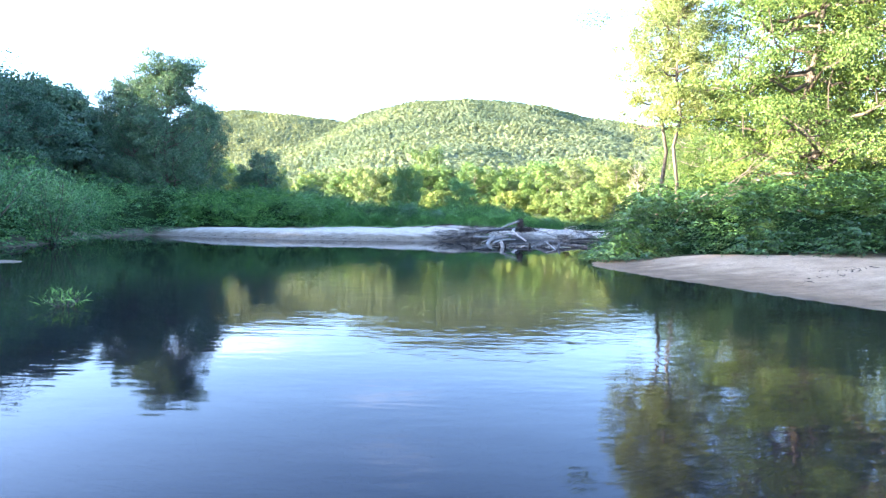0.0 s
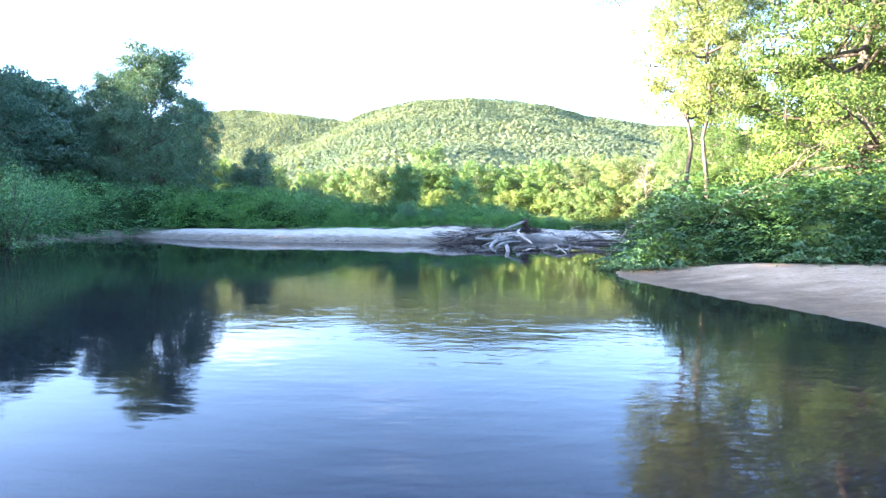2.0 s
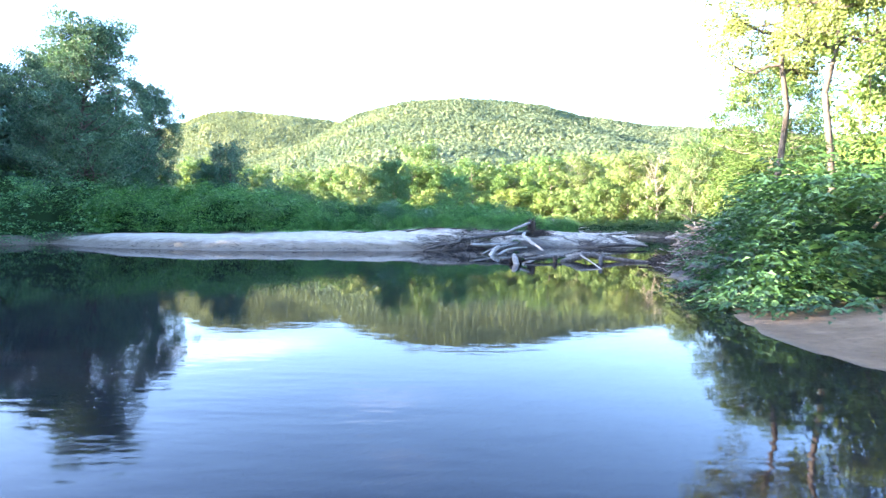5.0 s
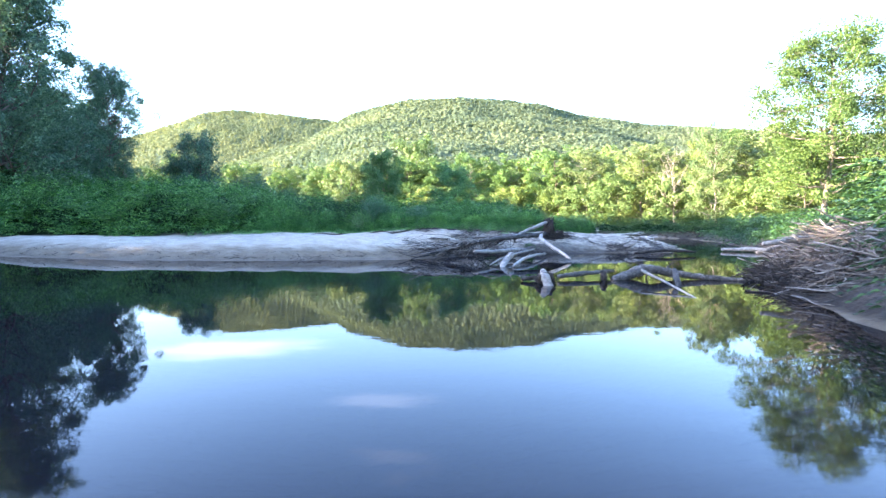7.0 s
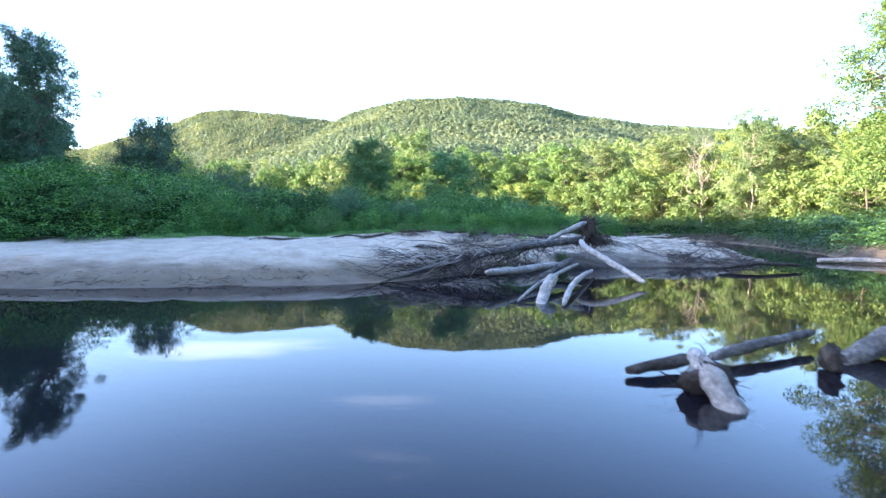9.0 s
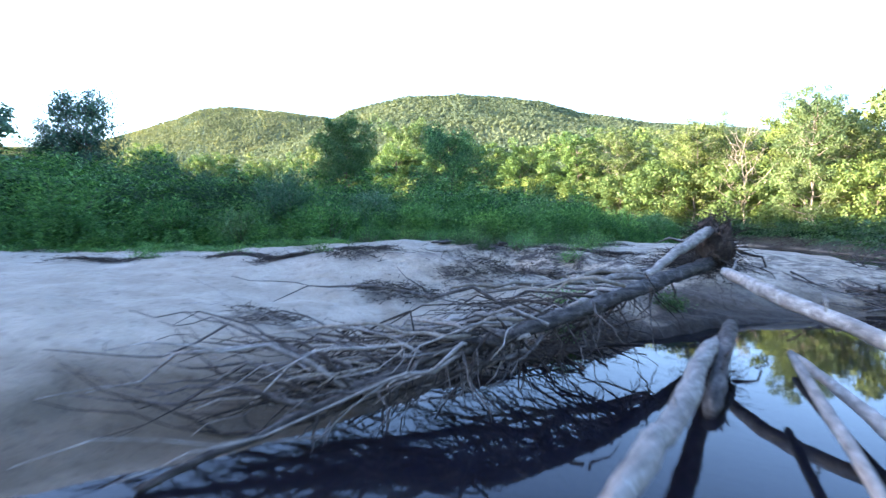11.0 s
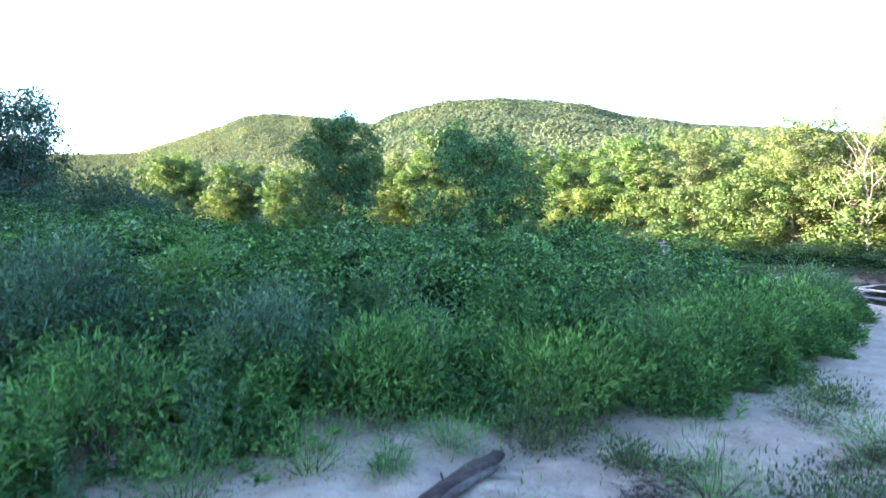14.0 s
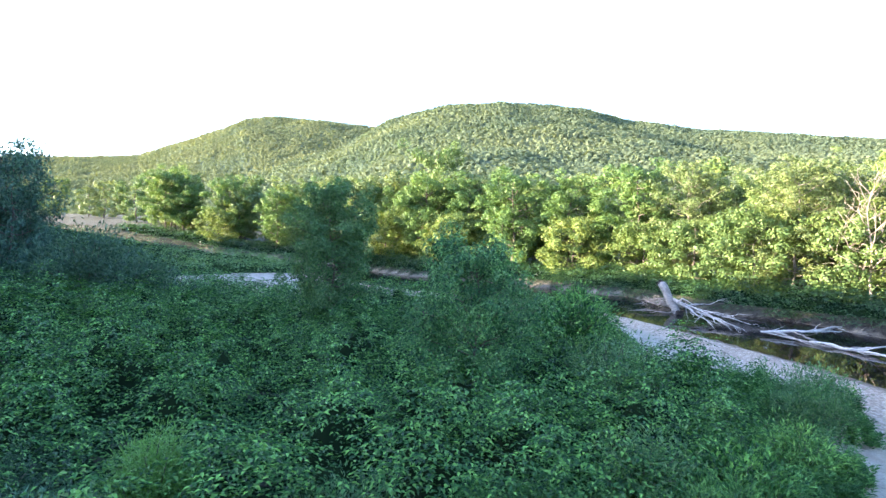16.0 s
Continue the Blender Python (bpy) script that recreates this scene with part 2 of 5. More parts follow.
l.new(level.outputs[0], low_edge.inputs[0])
low_edge.inputs[1].default_value = 0.25
l.new(low_edge.outputs[0], uneven.inputs[2])
l.new(uneven.outputs[0], dry.inputs[0])
dry.inputs[1].default_value, dry.inputs[2].default_value = 0.02, 0.30
damp = mixed(n, l, 1.0, sandc, (0.46, 0.42, 0.38), "MULTIPLY")
col = mixed(n, l, dry.outputs[0], damp, sandc)
# bed darkens with depth: light lost in the water, put into its colour
depth_dark = n.new("ShaderNodeMapRange")
l.new(level.outputs[0], depth_dark.inputs[0])
depth_dark.inputs[1].default_value, depth_dark.inputs[2].default_value = -0.7, -0.08
col = mixed(n, l, depth_dark.outputs[0], (0.050, 0.042, 0.024), col)
col = mixed(n, l, attr.outputs["Fac"], col, soil)
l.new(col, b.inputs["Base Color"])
b.inputs["Roughness"].default_value = 0.9
b.inputs["Specular IOR Level"].default_value = 0.25
low = bump(n, l, noise_tex(n, l, 2.2, 6, 0.62, pos), 0.8, 0.13, None)
mid = bump(n, l, noise_tex(n, l, 3.4, 3, 0.5, pos, (0.6, 1.5, 1.0)), 0.9, 0.16, None, low)
bump(n, l, noise_tex(n, l, 7, 8, 0.72, pos), 0.9, 0.085, b, mid)

# water: a clear, brown-tinted surface; its gloss follows Fresnel
M_WATER, n, l, b = material("river_water")
n.remove(b)
pos = n.new("ShaderNodeNewGeometry").outputs["Position"]
swell = noise_tex(n, l, 0.9, 2, 0.4, pos, (1.0, 2.2, 1.0))
ripple = noise_tex(n, l, 4.6, 2, 0.5, pos, (0.6, 1.7, 1.0))
sep = n.new("ShaderNodeSeparateXYZ")
l.new(pos, sep.inputs[0])
lee = n.new("ShaderNodeMapRange")
l.new(sep.outputs["Y"], lee.inputs[0])
lee.inputs[1].default_value, lee.inputs[2].default_value, lee.inputs[3].default_value, lee.inputs[4].default_value = 12, 24, 1.0, 0.12
gust = n.new("ShaderNodeMath")
gust.operation = "MULTIPLY"
l.new(ramp(n, l, noise_tex(n, l, 0.12, 2, 0.5, pos), ((0.40, (0.25, 0.25, 0.25)), (0.62, (1, 1, 1)))), gust.inputs[0]), l.new(lee.outputs[0], gust.inputs[1])
gust = gust.outputs[0]
wet = mixed(n, l, gust, (0, 0, 0), ripple)
n1 = bump(n, l, mixed(n, l, gust, (0, 0, 0), swell), 0.4, 0.020, None)
n2 = bump(n, l, wet, 0.5, 0.009, None, n1)
gl = n.new("ShaderNodeBsdfGlossy")
gl.inputs["Roughness"].default_value = 0.015
tp = n.new("ShaderNodeBsdfTransparent")
tp.inputs[0].default_value = (0.27, 0.21, 0.13, 1)
fr = n.new("ShaderNodeFresnel")
fr.inputs["IOR"].default_value = 1.29
l.new(n2, gl.inputs["Normal"]), l.new(n2, fr.inputs["Normal"])
mx = n.new("ShaderNodeMixShader")
# a little silt, its blue standing in for the mirrored sky
silt_and_sky = n.new("ShaderNodeBsdfDiffuse")
silt_and_sky.inputs[0].default_value = (0.060, 0.066, 0.105, 1)
body_ = n.new("ShaderNodeMixShader")
body_.inputs[0].default_value = 0.09
l.new(tp.outputs[0], body_.inputs[1]), l.new(silt_and_sky.outputs[0], body_.inputs[2])
l.new(fr.outputs[0], mx.inputs[0]), l.new(body_.outputs[0], mx.inputs[1]), l.new(gl.outputs[0], mx.inputs[2])
l.new(mx.outputs[0], n["Material Output"].inputs[0])

# the hill under its trees, in the same haze-greyed green
M_HILL, n, l, b = material("hazed_hill_canopy")
geo = n.new("ShaderNodeNewGeometry")
pos = geo.outputs["Position"]
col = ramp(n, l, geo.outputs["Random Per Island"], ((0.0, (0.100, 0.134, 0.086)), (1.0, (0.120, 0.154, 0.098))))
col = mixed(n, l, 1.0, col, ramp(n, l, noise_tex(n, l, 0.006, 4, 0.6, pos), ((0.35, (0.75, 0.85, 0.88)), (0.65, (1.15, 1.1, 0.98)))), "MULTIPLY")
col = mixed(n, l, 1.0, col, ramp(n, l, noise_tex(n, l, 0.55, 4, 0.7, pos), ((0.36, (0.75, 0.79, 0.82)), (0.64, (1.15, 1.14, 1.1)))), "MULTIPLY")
l.new(col, b.inputs["Base Color"])
b.inputs["Roughness"].default_value = 0.95
b.inputs["Specular IOR Level"].default_value = 0.1
bump(n, l, noise_tex(n, l, 0.45, 4, 0.7, pos), 0.8, 1.6, b)


# ---- mesh helpers ----
class Shell:
    """Vertices and quads gathered piece by piece into one mesh."""

    def __init__(self):
        self.v, self.f, self.count = [], [], 0

    def add(self, v, f):
        self.v.append(np.asarray(v, np.float32)), self.f.append(np.asarray(f, np.int64) + self.count)
        self.count += len(v)
        return self

    def mesh(self, name, mat, smooth=True):
        v, f = np.concatenate(self.v), np.concatenate(self.f)
        me = bpy.data.meshes.new(name)
        me.vertices.add(len(v)), me.loops.add(f.size), me.polygons.add(len(f))
        me.vertices.foreach_set("co", v.ravel())
        me.loops.foreach_set("vertex_index", f.ravel().astype(np.int32))
        me.polygons.foreach_set("loop_start", np.arange(0, f.size, f.shape[1], dtype=np.int32))
        me.polygons.foreach_set("use_smooth", np.full(len(f), smooth))
        me.update(calc_edges=True)
        me.materials.append(mat)
        return me


def part(name, me, parent, label=""):
    ob = new(name, me)
    ob.parent = parent
    return tagged(ob, label)


def unit(a):
    return a / np.maximum(np.linalg.norm(a, axis=-1, keepdims=True), 1e-9)


def smooth(t):
    t = np.clip(t, 0, 1)
    return t * t * (3 - 2 * t)


def tube(shell, points, radii, sides=7, rough=0.12, rng=None):
    """A tapered round limb along points, with uneven rings and closed ends."""
    p, r = np.asarray(points, float), np.asarray(radii, float)
    t = unit(np.gradient(p, axis=0))
    ref = np.where(np.abs(t[:, 2:3]) > 0.9, [[1.0, 0, 0]], [[0, 0, 1.0]])
    u = unit(np.cross(t, ref))
    w = np.cross(t, u)
    a = np.arange(sides) * 2 * np.pi / sides
    wob = 1 + (rng.uniform(-rough, rough, (len(p), sides)) if rng is not None else 0)
    ring = p[:, None] + (u[:, None] * np.cos(a)[None, :, None] + w[:, None] * np.sin(a)[None, :, None]) * (r[:, None] * wob)[..., None]
    v = np.concatenate([ring.reshape(-1, 3), p[:1], p[-1:]])
    k, s = len(p), sides
    i, j = np.meshgrid(np.arange(k - 1), np.arange(s), indexing="ij")
    f = np.stack([i * s + j, i * s + (j + 1) % s, (i + 1) * s + (j + 1) % s, (i + 1) * s + j], -1).reshape(-1, 4)
    j = np.arange(0, s - 1, 2)
    cap0 = np.stack([np.full(len(j), k * s), (j + 2) % s, j + 1, j], -1)
    cap1 = np.stack([np.full(len(j), k * s + 1), (k - 1) * s + j, (k - 1) * s + j + 1, (k - 1) * s + (j + 2) % s], -1)
    return shell.add(v, np.concatenate([f, cap0, cap1]))


def bent(a, b, rng, wander=0.06, steps=7, sag=0.0):
    """A wandering line from a to b."""
    a, b = np.asarray(a, float), np.asarray(b, float)
    s = np.linspace(0, 1, steps)[:, None]
    far = np.linalg.norm(b - a)
    walk_ = np.cumsum(rng.normal(0, 1, (steps, 3)), axis=0)
    walk_ -= walk_[0] + (walk_[-1] - walk_[0]) * s
    return a + (b - a) * s + walk_ * wander * far / steps ** 0.5 - np.array([0, 0, sag * far]) * (4 * s * (1 - s))


def leaves(shell, p, d, up, length, width, fold=0.25, droop=0.15):
    """Leaf blades: from p along d, folded along the midrib, drooping at the tip."""
    n_ = len(p)
    d, length, width = unit(d), np.broadcast_to(length, n_)[:, None], np.broadcast_to(width, n_)[:, None]
    side = unit(np.cross(d, up))
    nor = np.cross(side, d)
    mid = p + d * length * 0.42
    v = np.stack([p, mid + side * width / 2 + nor * width * fold, p + d * length - nor * length * droop, mid - side * width / 2 + nor * width * fold], 1).reshape(-1, 3)
    return shell.add(v, np.arange(4 * n_).reshape(n_, 4))


def leaflets(shell, p, d, up, length, width):
    """Small far-off leaves: one tapered blade each."""
    n_ = len(p)
    d, length, width = unit(d), np.broadcast_to(length, n_)[:, None], np.broadcast_to(width, n_)[:, None]
    side = unit(np.cross(d, up))
    v = np.stack([p - side * width * 0.5, p + side * width * 0.5 + d * length * 0.25, p + d * length], 1).reshape(-1, 3)
    return shell.add(v, np.arange(3 * n_).reshape(n_, 3))


def inside(x, y, poly):
    hit = np.zeros(np.shape(x), bool)
    for (x0, y0), (x1, y1) in zip(poly, poly[1:] + poly[:1]):
        c = (y0 > y) != (y1 > y)
        hit ^= c & (x < (x1 - x0) * (y - y0) / ((y1 - y0) or 1e-9) + x0)
    return hit


def edge(x, y, poly):
    """Distance to the outline, above zero inside it, and the nearest side's number."""
    best, which = np.full(np.shape(x), 1e9), np.zeros(np.shape(x), int)
    for k, ((x0, y0), (x1, y1)) in enumerate(zip(poly, poly[1:] + poly[:1])):
        dx, dy = x1 - x0, y1 - y0
        s = np.clip(((x - x0) * dx + (y - y0) * dy) / (dx * dx + dy * dy), 0, 1)
        q = np.hypot(x - x0 - s * dx, y - y0 - s * dy)
        which, best = np.where(q < best, k, which), np.minimum(q, best)
    return np.where(inside(x, y, poly), best, -best), which


def lumps(x, y, size, seed, octaves=3):
    """Smooth value noise over the plan, about -1 to 1."""
    out, amp, total = np.zeros(np.shape(x)), 1.0, 0.0
    for o in range(octaves):
        table = np.random.default_rng(seed + o).uniform(-1, 1, (64, 64))
        u, w = x / size * 2 ** o + 17.3 * o, y / size * 2 ** o + 5.1 * o
        i, j = np.floor(u).astype(int), np.floor(w).astype(int)
        a, c = smooth(u - i), smooth(w - j)
        g = lambda di, dj: table[(i + di) % 64, (j + dj) % 64]
        out = out + amp * ((g(0, 0) * (1 - a) + g(1, 0) * a) * (1 - c) + (g(0, 1) * (1 - a) + g(1, 1) * a) * c)
        total, amp = total + amp, amp * 0.5
    return out / total * 1.5


# ---- the ground: one sheet, cut by the river ----
RIVER_WEST = [(-30, -90), (-17, -20), (-16, 5), (-17, 18), (-18.5, 25), (-23, 35), (-25.2, 42), (-24.6, 45.4)]
RIVER_BAR = [(-22.6, 44.4), (-19, 41.5), (-11, 39.6), (-7, 40.1), (-2.7, 41.2), (-0.4, 42.9), (1.3, 44.9), (3.4, 46.9), (6.2, 48.7), (9, 49.9), (13, 50.6),
             (16, 56), (18.5, 66), (19.5, 76), (17.8, 82), (13.6, 93), (10.5, 99), (0, 107), (-9.5, 112), (-24, 130), (-39, 150), (-65, 160), (-160, 170)]
RIVER_FAR = [(-160, 186), (-65, 172), (-42, 163), (-19, 138), (-11, 129.5), (3, 121.5), (14.5, 112), (20, 101), (24.5, 97.5), (27.5, 91), (28, 84),
             (26, 74), (22.5, 62), (18.5, 51), (15, 44.5), (11.5, 39), (9.2, 34), (8, 30), (7.2, 25.6)]
RIVER_BEACH = [(6.4, 22.5), (5.5, 20), (5.4, 17.7), (6.1, 14.8), (7.2, 12), (8.1, 9.2), (10, 3), (13, -15), (24, -90)]
RIVER = RIVER_WEST + RIVER_BAR + RIVER_FAR + RIVER_BEACH
N_W, N_B, N_F = len(RIVER_WEST), len(RIVER_WEST + RIVER_BAR), len(RIVER_WEST + RIVER_BAR + RIVER_FAR)


def ground_z(x, y):
    x, y = np.asarray(x, float), np.asarray(y, float)
    d, k = edge(x, y, RIVER)
    d = -d + 0.25 * lumps(x, y, 3.0, 5)
    bar, beach = (k >= N_W - 1) & (k < N_B), (k >= N_F - 1) & (k < len(RIVER) - 1)
    first = np.where(bar, 0.60, np.where(beach, 0.42, 0.85))
    l1 = np.where(bar, 2.6, np.where(beach, 4.5, 1.4))
    land = first * smooth(d / l1 * 0.5 + 0.0) * 1.0 + (1.0 - first) * smooth(d / 15)
    land = land + first * (smooth(d / l1) - smooth(d / l1 * 0.5)) * 0.6
    land = land - 0.22 * smooth((-x - 1) / 5) * smooth((d - 2) / 5) * smooth((64 - y) / 6) * bar
    land = land + 1.5 * smooth((-x - 6) / 17) * smooth((y - 49) / 10) * smooth(d / 9) * (1 - 0.8 * smooth((y - 70) / 18))
    land = land + 0.07 * lumps(x, y, 2.2, 11) * smooth(d / 2) + 0.10 * smooth((d - 6) / 4) * lumps(x, y, 5, 31)
    broken = np.exp(-(((x - 2) / 7) ** 2 + ((y - 51.8) / 4.2) ** 2) ** 2)
    land = land + broken * (0.07 * lumps(x, y, 1.2, 61) + 0.05 * np.abs(lumps(x, y, 0.55, 67, 2)))
    land = land + np.where(bar, 0.13 * smooth((d - 0.75 - 0.55 * lumps(x, y, 1.6, 87)) / 0.3) + 0.05 * smooth(d / 0.5) * lumps(x, y, 0.7, 89), 0) * (y < 62)
    # small sand scarps left by the falling water
    for mid, seed_, amp in ((46.7, 91, 0.13), (48.3, 94, 0.16), (52.6, 97, 0.14), (54.6, 99, 0.10)):
        run = y - mid - 0.9 * lumps(x, 0 * x, 2.3, seed_, 4)
        land = land + amp * (0.6 + 0.6 * lumps(x, y, 1.7, seed_ + 1)) * smooth(run / 0.3) * np.exp(-np.maximum(run, 0) / 1.1) * np.exp(-((x - 0.5) / 7.0) ** 4)
    land = land + 0.34 * np.exp(-((x - 0.8) / 4.2) ** 2 - ((y - 48.5) / 1.0) ** 2)
    land = land + 0.16 * np.exp(-(((x - 2.2) / 3.5) ** 2 + ((y - 53.2) / 1.5) ** 2))
    land = land + 6.0 * smooth((y - 175) / 250) + 5.0 * smooth((-x - 45) / 60)
    bed = -1.6 * smooth(-d / 8) - 0.04 * smooth(-d / 0.5)
    z = np.where(d > 0, land, bed)
    # the scour hole behind the log jam, and a low silt islet
    dy = y - 50.75 + 0.18 * lumps(x, y, 0.9, 75)
    dx = x - 1.9 + 0.2 * lumps(x, y, 0.9, 71)
    hole = np.exp(-(((dx / np.where(dx > 0, 2.3, 1.75)) ** 2 + (dy / np.where(dy > 0, 2.1, 1.6)) ** 2) ** 1.6))
    z = z - 1.1 * hole * (d > 0)
    return np.maximum(z, 0.035 - 0.05 * ((x + 12.9) ** 2 * 0.35 + (y - 15.6) ** 2))


def steps(*runs):
    return np.unique(np.concatenate([np.arange(a, b, s) for a, b, s in runs]).round(3))


KNOT_FIELD = [(-25.5, 48.4), (-22, 46.9), (-16, 48.0), (-12.2, 49.4), (-10, 53.6), (-6.5, 56), (-3.5, 56.5), (-1.2, 58.2), (1.5, 59.4), (5.5, 61.5), (8.8, 66), (9.0, 69.5), (8.2, 72.5), (7.3, 74.5), (7.8, 78),
              (7.9, 82), (6.2, 85.5), (1, 91.5), (-6, 94), (-20, 94), (-34, 96), (-50, 92), (-52, 75), (-42, 62), (-34, 54)]
EAST_BANK = [(6.6, 21.3), (8.4, 20.4), (10.4, 18.4), (12.4, 16.2), (15.2, 11.6), (19, 2), (28, -14), (44, -6), (46, 30), (46, 52), (27, 51), (20, 46), (13.5, 38.5), (12.0, 33.5), (9.7, 29.8),
             (7.7, 26.0), (6.7, 23.1)]
WEST_BANK = [(-17, -20), (-15.9, 5), (-16.9, 18), (-18.4, 25), (-22.9, 35), (-25.1, 42), (-24.6, 45.6), (-22.4, 46.4), (-22.8, 50), (-26, 56), (-34, 58), (-42, 64), (-60, 60), (-60, -20)]
FAR_BANK = [(19.5, 51), (23.6, 61.5), (27.2, 73.5), (29.2, 84), (28.7, 91.5), (25.4, 98.4), (21, 102), (15.5, 113), (4, 122.6), (-10, 130.6), (-18, 139), (-41, 164.5),
            (-64, 173.5), (-90, 178), (-90, 192), (-34, 178), (-4, 146), (14, 132), (28, 112), (36, 100), (39, 88), (36, 74), (31, 62), (25, 50)]

MOUNDS = (((1.0, 47.7), (2.2, 48.35)), ((-0.9, 48.4), (0.1, 48.6)), ((-2.2, 48.6), (-1.5, 48.9)), ((-0.2, 46.85), (0.8, 47.05)), ((1.2, 45.8), (1.9, 46.2)), ((-1.2, 45.0), (-0.6, 45.1)), ((-1.0, 50.6), (-0.2, 51.2)), ((1.9, 52.3), (2.7, 52.5)),
          ((2.9, 52.0), (3.5, 52.1)), ((3.7, 50.9), (4.3, 51.4)), ((1.9, 54.2), (3.0, 54.5)), ((3.4, 53.4), (4.4, 53.8)), ((4.6, 52.8), (5.6, 53.6)), ((-3.4, 49.4), (-2.6, 49.7)),
          ((5.0, 56.4), (6.6, 57.4)), ((2.4, 55.0), (3.4, 56.4)), ((-6.5, 49.6), (-5.2, 49.8)), ((7.0, 55.0), (8.8, 57.2)))

xs = steps((-2600, -700, 300), (-700, -90, 40), (-90, -22, 1.6), (-22, -8, 0.5), (-8, -4, 0.2), (-4, 7, 0.14), (7, 10, 0.2), (10, 30, 0.5), (30, 60, 2), (60, 700, 40), (700, 2601, 300))
ys = steps((-900, -90, 60), (-90, -6, 3), (-6, 36, 0.6), (36, 44, 0.2), (44, 57, 0.14), (57, 62, 0.2), (62, 112, 0.8), (112, 190, 2), (190, 700, 40), (700, 3101, 300))
gx, gy = np.meshgrid(xs, ys, indexing="ij")
gz = ground_z(gx, gy)
nx, ny = gx.shape
i, j = np.meshgrid(np.arange(nx - 1), np.arange(ny - 1), indexing="ij")
quads = np.stack([i * ny + j, (i + 1) * ny + j, (i + 1) * ny + j + 1, i * ny + j + 1], -1).reshape(-1, 4)
ground_mesh = Shell().add(np.stack([gx, gy, gz], -1).reshape(-1, 3), quads).mesh("ground", M_GROUND)
river_d, river_k = edge(gx, gy, RIVER)
wild = np.maximum.reduce([smooth((edge(gx, gy, p)[0] + 0.3) / 0.8) for p in (KNOT_FIELD, EAST_BANK, WEST_BANK, FAR_BANK)])
far_land = ((river_k >= N_B) & (river_k < N_F - 1)) | (river_k < N_W - 1)
east_side = (river_k >= N_B) & (river_k < N_F - 1) & (gy > 21) & (gy < 103)
cover = np.maximum(wild * np.where(east_side, smooth((-river_d - np.where(gy > 75, 0.3, 0.8)) / 0.8), 1), np.where(far_land, np.where(east_side, smooth((-river_d - np.where(gy > 75, 0.25, 1.8)) / 0.8), smooth(-river_d / 0.25)) * 0.9, 0))
cover = np.maximum(cover, smooth((np.abs(gx) - 50) / 20))
cover = np.maximum(cover, smooth((gy - 170) / 15))
litter = np.clip(1.0 * np.exp(-((np.hypot((gx - 1.8) / 2.6, (gy - 51.0) / 2.1) - 1) / 0.3) ** 2) * (1 - 0.85 * smooth((0.9 - gx) / 1.2) * smooth((gy - 51.0) / 0.6)) + 1.6 * np.exp(-((gx - gy + 42.2) / 1.3) ** 2 - ((gx + gy - 49.0) / 5.5) ** 4) + 0.6 * np.exp(-(((gx - 3.2) / 4.5) ** 2 + ((gy - 51.5) / 4.2) ** 2) ** 2) + 0.3 * np.exp(-((gx + 0.5) ** 2 / 200 + (gy - 53.3) ** 2 / 3))
                 + 0.7 * np.exp(-((gx - 11) / 6) ** 2 - ((gy - 54) / 5) ** 2), 0, 1)
litter = litter * (1 - 0.9 * smooth((1.3 - gx) / 1.0) * smooth((gy - 51.7) / 0.5) * (gy < 56))
mud = np.where(east_side, smooth((np.where(gy > 75, 2.0, 2.6) + river_d) / 0.6) * smooth(-river_d / 0.2), 0)
mud = np.maximum(mud, smooth((0.52 + 0.16 * lumps(gx, gy, 0.8, 81) - gz) / 0.14) * (np.hypot((gx - 1.8) / 3.4, (gy - 50.75) / 2.7) < 1))
mud = np.maximum(mud, smooth((0.8 + 1.0 * smooth((gx - 4.2) / 0.8) + river_d + 0.5 * lumps(gx, gy, 0.9, 83)) / 0.4) * np.exp(-((gx - 4.4) / 4.8) ** 4 - ((gy - 47) / 4.5) ** 4))
warm = np.where((river_k >= N_F - 1) & (river_k < len(RIVER) - 1), smooth(-river_d / 0.3), 0)
gravel = np.where((river_k >= N_W - 1) & (river_k < N_B), smooth((gy - 63) / 7) * smooth((6.5 + river_d) / 2), 0)
for (x0, y0), (x1, y1) in MOUNDS:
    along = np.clip(((gx - x0) * (x1 - x0) + (gy - y0) * (y1 - y0)) / ((x1 - x0) ** 2 + (y1 - y0) ** 2), 0, 1)
    litter = np.maximum(litter, np.exp(-((gx - x0 - along * (x1 - x0)) ** 2 + (gy - y0 - along * (y1 - y0)) ** 2) / 0.32 ** 2))
# the water table stands higher round the scour hole
wetness = 0.36 * smooth(2.0 - np.hypot((gx - 1.8) / 2.4, (gy - 50.75) / 1.8))
# and the face of the bar towards the open water stays damp
wetness = np.maximum(wetness, 0.28 * smooth((50.0 + 0.8 * lumps(gx, gy, 2.5, 55) - gy) / 7.0) * smooth((3.0 - gx) / 3) * (gy > 36) * (river_d < 0))
for key, values in (("cover", cover), ("litter", litter), ("wetness", wetness), ("mud", mud), ("gravel", gravel), ("warm", warm)):
    ground_mesh.attributes.new(key, "FLOAT", "POINT").data.foreach_set("value", values.ravel().astype(np.float32))
tagged(new("ground", ground_mesh), "pale river sand, mud and overgrown bank soil", "ground", kind="structure")

wx, wy = np.meshgrid(np.array([-160.0, -60, -20, 0, 10, 30, 60]), np.array([-90.0, -20, 20, 60, 110, 190]), indexing="ij")
i, j = np.meshgrid(np.arange(6), np.arange(5), indexing="ij")
wq = np.stack([i * 6 + j, (i + 1) * 6 + j, (i + 1) * 6 + j + 1, i * 6 + j + 1], -1).reshape(-1, 4)
